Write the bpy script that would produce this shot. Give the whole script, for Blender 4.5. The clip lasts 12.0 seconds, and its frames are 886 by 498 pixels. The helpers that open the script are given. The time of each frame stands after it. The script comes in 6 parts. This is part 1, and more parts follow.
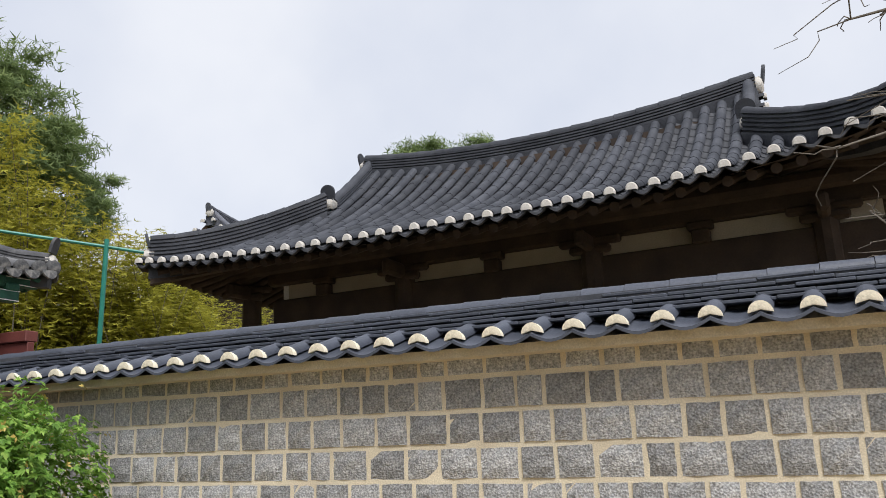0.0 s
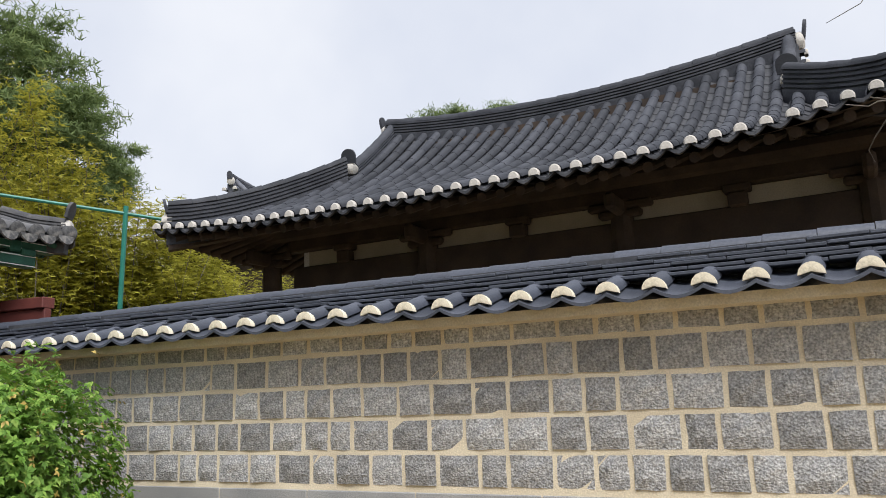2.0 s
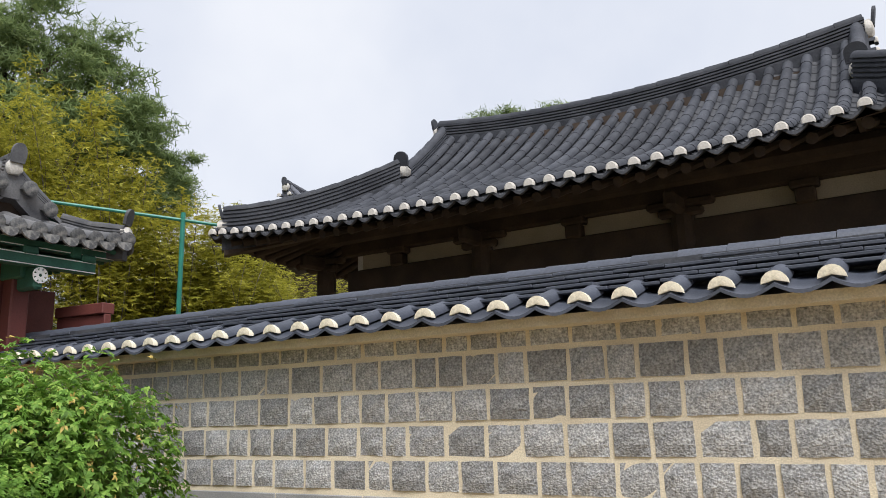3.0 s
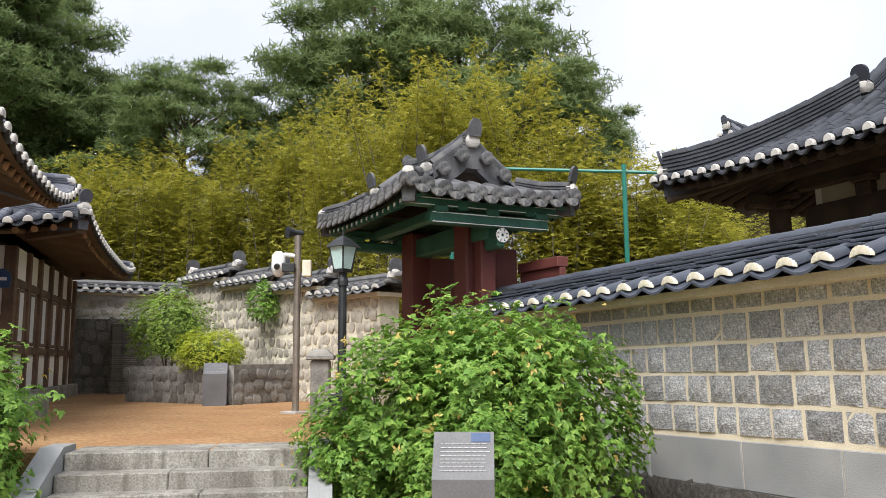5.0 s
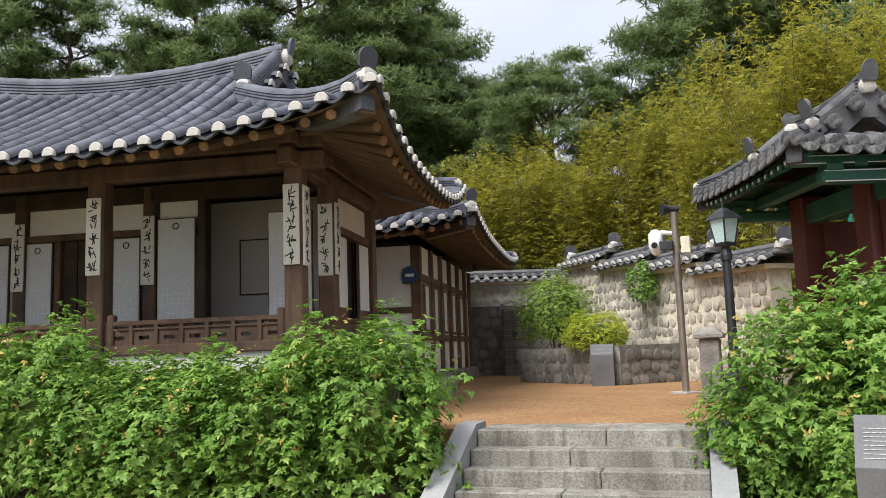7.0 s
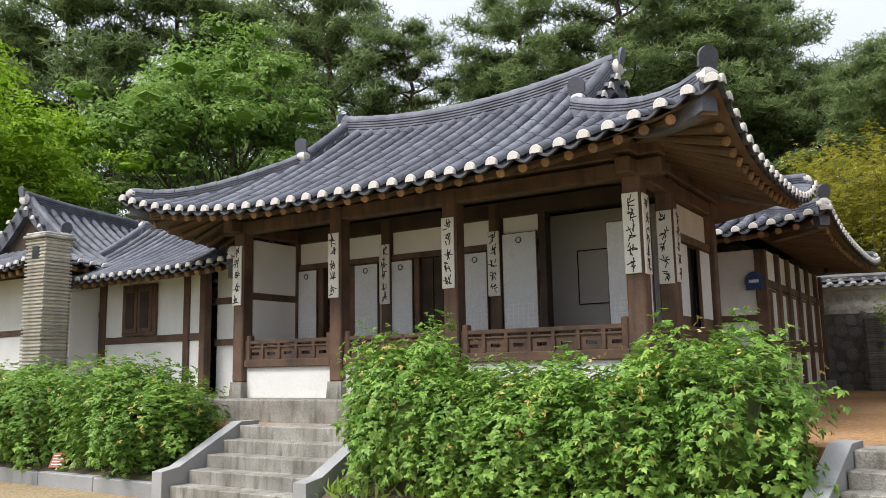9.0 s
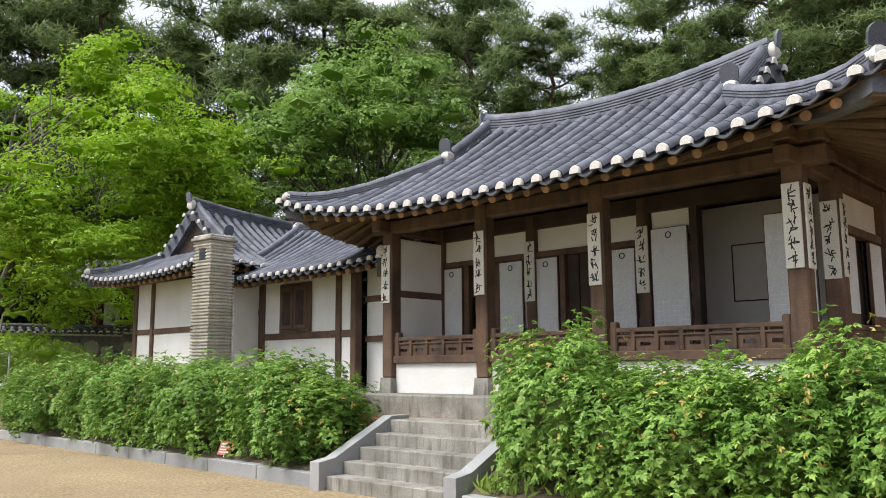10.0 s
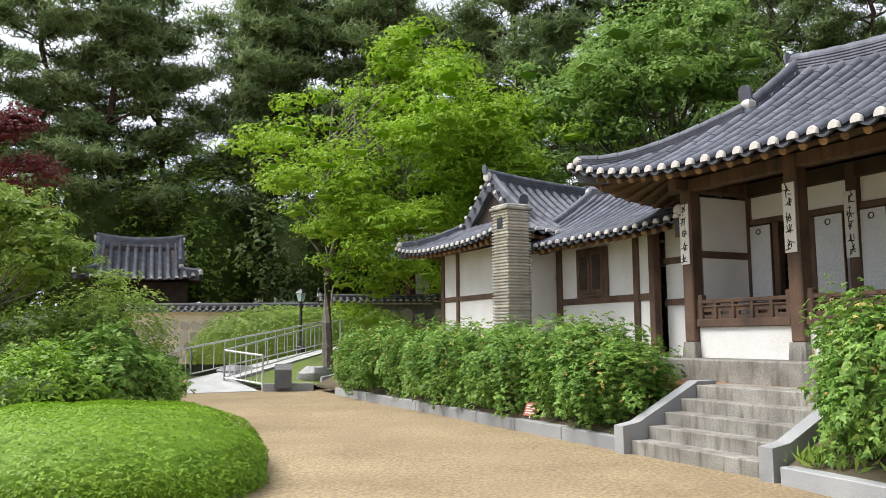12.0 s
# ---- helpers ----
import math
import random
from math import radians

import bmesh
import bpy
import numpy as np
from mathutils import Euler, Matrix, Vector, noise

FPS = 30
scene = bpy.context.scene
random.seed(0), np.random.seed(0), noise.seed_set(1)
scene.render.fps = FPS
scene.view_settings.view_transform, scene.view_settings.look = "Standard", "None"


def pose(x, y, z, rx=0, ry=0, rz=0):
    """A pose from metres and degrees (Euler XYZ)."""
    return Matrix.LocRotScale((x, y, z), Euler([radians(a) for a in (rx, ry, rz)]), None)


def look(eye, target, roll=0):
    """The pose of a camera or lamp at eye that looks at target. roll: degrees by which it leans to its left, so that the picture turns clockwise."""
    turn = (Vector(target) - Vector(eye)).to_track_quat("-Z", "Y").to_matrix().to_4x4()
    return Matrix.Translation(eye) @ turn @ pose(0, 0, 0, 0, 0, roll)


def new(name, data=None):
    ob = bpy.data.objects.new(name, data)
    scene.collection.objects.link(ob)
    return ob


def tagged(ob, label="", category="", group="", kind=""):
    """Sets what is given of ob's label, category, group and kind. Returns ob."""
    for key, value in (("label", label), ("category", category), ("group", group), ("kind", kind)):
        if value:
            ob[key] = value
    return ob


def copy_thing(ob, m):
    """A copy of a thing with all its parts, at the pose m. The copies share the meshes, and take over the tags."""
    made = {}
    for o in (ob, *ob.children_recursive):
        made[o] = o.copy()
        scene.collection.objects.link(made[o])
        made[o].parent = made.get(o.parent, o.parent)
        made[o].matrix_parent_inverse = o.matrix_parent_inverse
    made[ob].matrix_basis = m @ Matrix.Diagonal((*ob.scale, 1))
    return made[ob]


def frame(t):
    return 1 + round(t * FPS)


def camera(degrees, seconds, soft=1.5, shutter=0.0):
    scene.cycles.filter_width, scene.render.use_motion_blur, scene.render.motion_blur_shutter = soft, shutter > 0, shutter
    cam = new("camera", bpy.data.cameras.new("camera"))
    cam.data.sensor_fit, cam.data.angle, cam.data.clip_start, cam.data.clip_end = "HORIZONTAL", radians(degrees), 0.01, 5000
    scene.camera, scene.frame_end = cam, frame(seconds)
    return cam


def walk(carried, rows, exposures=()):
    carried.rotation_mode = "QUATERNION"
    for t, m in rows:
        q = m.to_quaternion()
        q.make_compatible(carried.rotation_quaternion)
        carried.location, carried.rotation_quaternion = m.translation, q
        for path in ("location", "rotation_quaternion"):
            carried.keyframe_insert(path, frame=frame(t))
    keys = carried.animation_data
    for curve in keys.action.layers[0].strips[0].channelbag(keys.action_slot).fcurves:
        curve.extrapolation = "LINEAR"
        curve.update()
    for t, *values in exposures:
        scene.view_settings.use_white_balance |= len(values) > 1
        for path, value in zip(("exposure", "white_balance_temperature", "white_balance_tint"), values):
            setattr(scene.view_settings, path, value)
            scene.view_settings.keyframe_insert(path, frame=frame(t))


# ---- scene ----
cam = camera(57.4, 12.0, soft=0.9)
# ---- camera ----
EYE = 1.65
PACE = 1.2
ROWS = [
    (0.0, 0, 0, 0, 0.3, 12.8, 1.1), (0.5, .007, .01, -.008, 0.2, 12.4, 1.1), (1.0, .02, .035, -.015, 0.3, 12.1, 0.9),
    (1.5, .024, .118, -.027, 0.9, 10.9, 1), (2.0, -.015, .306, -.006, 1.9, 10.8, 0.8), (2.5, -.027, .396, .003, 2.7, 10.9, 0.7),
    (4.5, -.041, .499, -.009, 27.7, 9.8, 0.5), (5.0, -.05, .519, -.018, 36.9, 7.9, 0.5), (5.5, -.068, .537, -.019, 43.6, 7.7, 0.9),
    (6.0, -.085, .554, -.024, 49.2, 7.2, 1.5), (6.5, -.088, .547, -.024, 56.1, 6.8, 2.1), (7.0, -.1, .488, -.013, 63.2, 7.1, 2),
    (7.5, -.109, .427, -.012, 71.3, 7.4, 1.8), (9.5, -.08, .269, -.009, 90, 8.4, 0.8), (10.0, -.089, .255, -.013, 95.9, 8.3, 0.4),
    (10.5, -.114, .266, -.017, 103.6, 8.2, 0), (11.0, -.127, .273, -.021, 105.8, 7.9, 0.6), (11.5, -.135, .263, -.032, 108.6, 7.3, 0.8),
    (12.0, -.126, .243, -.041, 116.7, 6.1, 0.5),
]
walk(cam, [(t, pose(x * PACE, y * PACE, EYE + z * PACE, 90 + p, r, w)) for t, x, y, z, w, p, r in ROWS],
     exposures=((0, 0.56), (2.7, 0.6), (4.4, 0.72), (5.1, 0.9), (6.0, 0.84), (7.5, 0.76), (9.4, 0.98), (12, 1.0)))

# ---- sky and sun ----
world = bpy.data.worlds.new("overcast_sky")
scene.world = world
world.use_nodes = True
wn, wl = world.node_tree.nodes, world.node_tree.links
sky = wn.new("ShaderNodeTexSky")
sky.sky_type, sky.sun_disc, sky.sun_elevation, sky.sun_rotation = "NISHITA", False, radians(54), radians(160)
wmix, wno, wramp, wco = wn.new("ShaderNodeMix"), wn.new("ShaderNodeTexNoise"), wn.new("ShaderNodeValToRGB"), wn.new("ShaderNodeTexCoord")
wno.inputs["Scale"].default_value, wno.inputs["Detail"].default_value = 2.2, 5
wramp.color_ramp.elements[0].position, wramp.color_ramp.elements[1].position = 0.3, 0.68
wramp.color_ramp.elements[0].color, wramp.color_ramp.elements[1].color = (5.0, 5.4, 6.4, 1), (7.0, 7.15, 7.6, 1)
wmix.data_type = "RGBA"
wmix.inputs[0].default_value = 0.9
wl.new(wco.outputs["Generated"], wno.inputs["Vector"])
wl.new(wno.outputs["Fac"], wramp.inputs[0])
wl.new(sky.outputs[0], wmix.inputs[6])
wl.new(wramp.outputs[0], wmix.inputs[7])
wl.new(wmix.outputs[2], wn["Background"].inputs[0])
wn["Background"].inputs[1].default_value = 0.09
sun = new("sun", bpy.data.lights.new("sun", "SUN"))
sun.data.energy, sun.data.angle, sun.data.color = 3.0, radians(35), (1, 0.975, 0.94)
sun.matrix_world = look((0, 0, 24), (-6, 16, 0))

# ---- materials ----


def mat(name, a, b, rough=0.8, scale=4.0, fine=60.0, bump=0.3, metal=0.0, per=0.0, spec=0.5, dist=0.01, stain=None, island=False, grain=0.7):
    """Two colours mixed by a broad noise, a fine grain in value and relief; per: how far each piece differs."""
    m = bpy.data.materials.new(name)
    m.use_nodes = True
    n, l = m.node_tree.nodes, m.node_tree.links
    p = n["Principled BSDF"]
    co = n.new("ShaderNodeTexCoord")
    n1, n2, mx, mv = n.new("ShaderNodeTexNoise"), n.new("ShaderNodeTexNoise"), n.new("ShaderNodeMix"), n.new("ShaderNodeHueSaturation")
    n1.inputs["Scale"].default_value, n1.inputs["Detail"].default_value = scale, 5
    n2.inputs["Scale"].default_value, n2.inputs["Detail"].default_value = fine, 4
    l.new(co.outputs["Object"], n1.inputs["Vector"])
    l.new(co.outputs["Object"], n2.inputs["Vector"])
    mx.data_type = "RGBA"
    r = n.new("ShaderNodeMapRange")
    r.inputs[1].default_value, r.inputs[2].default_value = 0.32, 0.68
    l.new(n1.outputs["Fac"], r.inputs[0])
    l.new(r.outputs[0], mx.inputs[0])
    mx.inputs[6].default_value, mx.inputs[7].default_value = (*a, 1), (*b, 1)
    v = n.new("ShaderNodeMath")
    v.operation = "MULTIPLY_ADD"
    v.inputs[1].default_value, v.inputs[2].default_value = grain, 1 - grain / 2
    l.new(n2.outputs["Fac"], v.inputs[0])
    last = v.outputs[0]
    if per:
        oi = n.new("ShaderNodeNewGeometry" if island else "ShaderNodeObjectInfo")
        k, q = n.new("ShaderNodeMath"), n.new("ShaderNodeMath")
        k.operation, q.operation = "MULTIPLY_ADD", "MULTIPLY"
        k.inputs[1].default_value, k.inputs[2].default_value = 2 * per, 1 - per
        l.new(oi.outputs["Random Per Island" if island else "Random"], k.inputs[0])
        l.new(last, q.inputs[0])
        l.new(k.outputs[0], q.inputs[1])
        last = q.outputs[0]
    l.new(last, mv.inputs["Value"])
    l.new(mx.outputs[2], mv.inputs["Color"])
    out = mv.outputs[0]
    if stain:
        n3, m3, r3 = n.new("ShaderNodeTexNoise"), n.new("ShaderNodeMix"), n.new("ShaderNodeMapRange")
        mp = n.new("ShaderNodeMapping")
        mp.inputs["Scale"].default_value = stain[1]
        n3.inputs["Scale"].default_value, n3.inputs["Detail"].default_value = 1.0, 6
        l.new(co.outputs["Object"], mp.inputs[0])
        l.new(mp.outputs[0], n3.inputs["Vector"])
        r3.inputs[1].default_value, r3.inputs[2].default_value, r3.inputs[4].default_value = 0.5, 0.72, stain[2]
        l.new(n3.outputs["Fac"], r3.inputs[0])
        m3.data_type = "RGBA"
        m3.inputs[7].default_value = (*stain[0], 1)
        l.new(r3.outputs[0], m3.inputs[0])
        l.new(out, m3.inputs[6])
        out = m3.outputs[2]
    l.new(out, p.inputs["Base Color"])
    p.inputs["Roughness"].default_value, p.inputs["Metallic"].default_value = rough, metal
    p.inputs["Specular IOR Level"].default_value = spec
    if bump:
        bp = n.new("ShaderNodeBump")
        bp.inputs["Strength"].default_value, bp.inputs["Distance"].default_value = bump, dist
        l.new(n2.outputs["Fac"], bp.inputs["Height"])
        l.new(bp.outputs[0], p.inputs["Normal"])
    return m


def leafmat(name, a, b, c, thin=0.35, rough=0.55):
    """Leaves: each one its own shade, lit through from behind."""
    m = bpy.data.materials.new(name)
    m.use_nodes = True
    n, l = m.node_tree.nodes, m.node_tree.links
    p = n["Principled BSDF"]
    g, cr = n.new("ShaderNodeNewGeometry"), n.new("ShaderNodeValToRGB")
    cr.color_ramp.elements[0].color, cr.color_ramp.elements[1].color = (*a, 1), (*c, 1)
    cr.color_ramp.elements.new(0.5).color = (*b, 1)
    no, co, ad = n.new("ShaderNodeTexNoise"), n.new("ShaderNodeTexCoord"), n.new("ShaderNodeMath")
    no.inputs["Scale"].default_value = 1.3
    l.new(co.outputs["Object"], no.inputs["Vector"])
    ad.operation = "MULTIPLY_ADD"
    ad.inputs[1].default_value, ad.inputs[2].default_value = 0.45, 0.0
    l.new(g.outputs["Random Per Island"], ad.inputs[0])
    a2 = n.new("ShaderNodeMath")
    a2.operation = "MULTIPLY_ADD"
    a2.inputs[1].default_value = 0.55
    l.new(no.outputs["Fac"], a2.inputs[0])
    l.new(ad.outputs[0], a2.inputs[2])
    l.new(a2.outputs[0], cr.inputs[0])
    l.new(cr.outputs[0], p.inputs["Base Color"])
    p.inputs["Roughness"].default_value = rough
    p.inputs["Specular IOR Level"].default_value = 0.3
    tr, ms = n.new("ShaderNodeBsdfTranslucent"), n.new("ShaderNodeMixShader")
    ms.inputs[0].default_value = thin
    l.new(cr.outputs[0], tr.inputs[0])
    l.new(p.outputs[0], ms.inputs[1])
    l.new(tr.outputs[0], ms.inputs[2])
    l.new(ms.outputs[0], n["Material Output"].inputs[0])
    return m


TILE_HALL = mat("hall_roof_tile", (0.026, 0.029, 0.038), (0.058, 0.062, 0.075), 0.7, 3, 45, 0.4, per=0.25, spec=0.3, grain=1.2)
TILE = mat("roof_tile", (0.068, 0.073, 0.092), (0.138, 0.144, 0.172), 0.68, 3, 45, 0.4, per=0.25, spec=0.35, grain=1.2)
TILE_OLD = mat("old_roof_tile", (0.045, 0.047, 0.055), (0.11, 0.11, 0.115), 0.75, 3, 40, 0.4, per=0.3, stain=((0.2, 0.19, 0.18), (4, 4, 4), 0.5))
TILE_BLUE = mat("wall_cap_tile", (0.036, 0.042, 0.058), (0.066, 0.074, 0.098), 0.5, 3, 45, 0.25, per=0.18)
# darker than the roll tiles: shadow in the troughs is painted into it
TILE_BED_SHADED = mat("trough_tile", (0.03, 0.033, 0.042), (0.065, 0.068, 0.08), 0.7, 5, 40, 0.4)
PLASTER = mat("white_plaster", (0.42, 0.395, 0.36), (0.6, 0.58, 0.55), 0.9, 6, 50, 0.3, stain=((0.4, 0.37, 0.33), (9, 9, 9), 0.5))
PLASTER_WALL = mat("wall_plaster", (0.74, 0.72, 0.68), (0.82, 0.81, 0.79), 0.92, 1.5, 60, 0.12, stain=((0.6, 0.56, 0.5), (1.5, 1.5, 0.8), 0.4))
CAP_PLASTER = mat("cream_plaster", (0.62, 0.56, 0.43), (0.74, 0.69, 0.57), 0.9, 8, 60, 0.4, stain=((0.42, 0.34, 0.22), (7, 7, 7), 0.5))
MORTAR = mat("tan_mortar", (0.62, 0.535, 0.4), (0.74, 0.655, 0.5), 0.95, 2, 80, 0.35, stain=((0.5, 0.43, 0.31), (1.2, 1.2, 3), 0.5))
GRANITE = mat("rough_granite", (0.27, 0.275, 0.285), (0.43, 0.425, 0.42), 0.9, 16, 60, 1.0, per=0.27, dist=0.02, grain=2.3, stain=((0.42, 0.38, 0.32), (3, 3, 3), 0.2))
GRANITE_CUT = mat("cut_granite", (0.24, 0.248, 0.255), (0.33, 0.33, 0.33), 0.85, 2, 110, 0.25, per=0.1, grain=1.5)
STEP_STONE = mat("step_stone", (0.16, 0.148, 0.127), (0.3, 0.287, 0.255), 0.9, 2.5, 60, 0.5, per=0.1, grain=1.8, stain=((0.09, 0.08, 0.062), (11, 11, 1.6), 0.85))
FIELD = mat("field_stone", (0.32, 0.29, 0.24), (0.56, 0.51, 0.43), 0.92, 6, 60, 0.5, per=0.3, dist=0.02)
DARKSTONE = mat("dark_stone", (0.125, 0.118, 0.108), (0.27, 0.255, 0.23), 0.9, 5, 50, 0.7, per=0.35, dist=0.02)
RUBBLE = mat("stained_rubble", (0.045, 0.042, 0.038), (0.12, 0.11, 0.1), 0.92, 4, 40, 0.9, per=0.3, dist=0.03, stain=((0.2, 0.19, 0.17), (5, 5, 2.5), 0.5))
WOOD = mat("old_wood", (0.075, 0.043, 0.028), (0.158, 0.091, 0.057), 0.75, 2.5, 40, 0.4, stain=((0.03, 0.022, 0.018), (7, 7, 0.8), 0.7))
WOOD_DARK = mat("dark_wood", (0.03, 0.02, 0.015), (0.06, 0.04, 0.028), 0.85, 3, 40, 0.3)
# tan plaster, darkened: the shade under the hall eaves is in the colour
HALL_PLASTER_SHADED = mat("shaded_tan_hall_plaster", (0.4, 0.35, 0.27), (0.5, 0.45, 0.36), 0.92, 2, 60, 0.15, stain=((0.3, 0.26, 0.2), (2, 2, 1), 0.4))
WOOD_END = mat("rafter_wood", (0.22, 0.125, 0.06), (0.34, 0.2, 0.105), 0.75, 8, 50, 0.3, per=0.3)
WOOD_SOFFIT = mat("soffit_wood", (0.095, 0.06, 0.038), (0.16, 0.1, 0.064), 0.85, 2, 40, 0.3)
PAPER = mat("door_paper", (0.6, 0.61, 0.62), (0.68, 0.69, 0.7), 0.9, 1.5, 60, 0.08)
PLAQUE = mat("plaque_board", (0.66, 0.63, 0.57), (0.75, 0.73, 0.68), 0.85, 4, 60, 0.2)
INK = mat("ink", (0.02, 0.02, 0.02), (0.03, 0.03, 0.03), 0.7, bump=0)
RED = mat("red_paint", (0.1, 0.026, 0.023), (0.14, 0.038, 0.032), 0.65, 2, 50, 0.2)
GREEN = mat("green_paint", (0.02, 0.085, 0.06), (0.03, 0.13, 0.09), 0.65, 3, 50, 0.2)
GREEN_DARK = mat("dark_green_paint", (0.012, 0.04, 0.032), (0.02, 0.06, 0.045), 0.7, 3, 50, 0.2)
GREEN_POST = mat("green_steel", (0.015, 0.14, 0.105), (0.02, 0.19, 0.14), 0.45, 3, 50, 0.1)
WHITE = mat("white_paint", (0.75, 0.75, 0.74), (0.82, 0.82, 0.82), 0.5, 4, 60, 0.05)
STEEL = mat("steel", (0.58, 0.58, 0.59), (0.7, 0.7, 0.7), 0.4, 4, 60, 0.05, metal=0.6)
RUST = mat("pole_metal", (0.2, 0.17, 0.14), (0.3, 0.26, 0.22), 0.5, 4, 50, 0.1, metal=0.6)
BLACK = mat("black_metal", (0.012, 0.014, 0.016), (0.03, 0.032, 0.035), 0.5, 6, 60, 0.15)
SIGN = mat("sign_grey", (0.1, 0.1, 0.105), (0.135, 0.135, 0.14), 0.55, 3, 60, 0.08)
LAMPGLASS = mat("lamp_glass", (0.45, 0.62, 0.6), (0.55, 0.7, 0.68), 0.25, 3, 50, 0.0)
BLUE = mat("blue_badge", (0.02, 0.05, 0.13), (0.03, 0.07, 0.17), 0.45, 3, 50, 0.0)
SOIL = mat("sandy_soil", (0.215, 0.158, 0.086), (0.29, 0.222, 0.126), 0.97, 0.6, 22, 0.7, grain=1.8, stain=((0.24, 0.17, 0.1), (0.5, 0.9, 1), 0.6))
SOIL_ORANGE = mat("orange_soil", (0.25, 0.13, 0.052), (0.33, 0.19, 0.085), 0.97, 0.9, 25, 0.8, grain=2.0, stain=((0.3, 0.14, 0.06), (0.8, 0.8, 1), 0.5))
EARTH = mat("garden_earth", (0.06, 0.05, 0.03), (0.11, 0.085, 0.05), 0.97, 1.5, 30, 0.7)
GRASS = mat("lawn", (0.08, 0.115, 0.02), (0.14, 0.185, 0.034), 0.9, 2, 70, 0.8)
HILL = mat("forest_floor", (0.02, 0.03, 0.012), (0.045, 0.055, 0.02), 0.95, 0.4, 6, 0.8)
PAVE = mat("grey_paving", (0.38, 0.38, 0.37), (0.48, 0.48, 0.47), 0.85, 2, 60, 0.2, per=0.1)
BARK = mat("pine_bark", (0.05, 0.035, 0.028), (0.12, 0.075, 0.055), 0.95, 4, 20, 0.9, dist=0.03)
BARK_GREY = mat("grey_bark", (0.1, 0.085, 0.07), (0.17, 0.15, 0.125), 0.95, 4, 25, 0.7)
CHIM = mat("chimney_tile", (0.22, 0.205, 0.18), (0.4, 0.375, 0.33), 0.92, 4, 50, 0.5, per=0.25)
PEONY = leafmat("peony_leaf", (0.036, 0.095, 0.016), (0.165, 0.315, 0.05), (0.48, 0.59, 0.15), 0.32)
SEED = leafmat("seed_pod", (0.26, 0.17, 0.04), (0.46, 0.34, 0.09), (0.66, 0.54, 0.19), 0.2)
SIGN_TEXT = mat("sign_text", (0.4, 0.4, 0.4), (0.48, 0.48, 0.48), 0.6, bump=0)
TILE_FACE = mat("old_tile_face", (0.04, 0.041, 0.046), (0.1, 0.1, 0.1), 0.85, 22, 60, 0.8, per=0.45, stain=((0.36, 0.34, 0.31), (9, 9, 9), 0.55))
PINE = leafmat("pine_needles", (0.062, 0.1, 0.041), (0.15, 0.208, 0.075), (0.29, 0.355, 0.128), 0.45, 0.7)
BAMBOO = leafmat("bamboo_leaf", (0.095, 0.105, 0.018), (0.36, 0.35, 0.052), (0.68, 0.61, 0.115), 0.46)
MAPLE = leafmat("maple_leaf", (0.1, 0.2, 0.014), (0.26, 0.43, 0.028), (0.44, 0.58, 0.06), 0.42)
BROAD = leafmat("broad_leaf", (0.085, 0.165, 0.032), (0.185, 0.31, 0.064), (0.33, 0.45, 0.115), 0.4)
HEDGE = leafmat("hedge_leaf", (0.06, 0.14, 0.009), (0.18, 0.32, 0.02), (0.32, 0.48, 0.045), 0.3)
SHRUB = leafmat("shrub_leaf", (0.095, 0.175, 0.026), (0.22, 0.335, 0.055), (0.4, 0.46, 0.1), 0.33)
YELLOWSHRUB = leafmat("yellow_shrub_leaf", (0.16, 0.24, 0.018), (0.36, 0.42, 0.035), (0.52, 0.5, 0.07), 0.35)
REDLEAF = leafmat("red_maple_leaf", (0.07, 0.016, 0.02), (0.14, 0.03, 0.035), (0.2, 0.05, 0.05), 0.3)
# leaves of the underwood, and the dark cores painted as shade inside bushes
DARKLEAF = leafmat("underwood_and_shaded_core", (0.05, 0.085, 0.02), (0.105, 0.16, 0.04), (0.2, 0.24, 0.065), 0.3)

# ---- mesh helpers ----


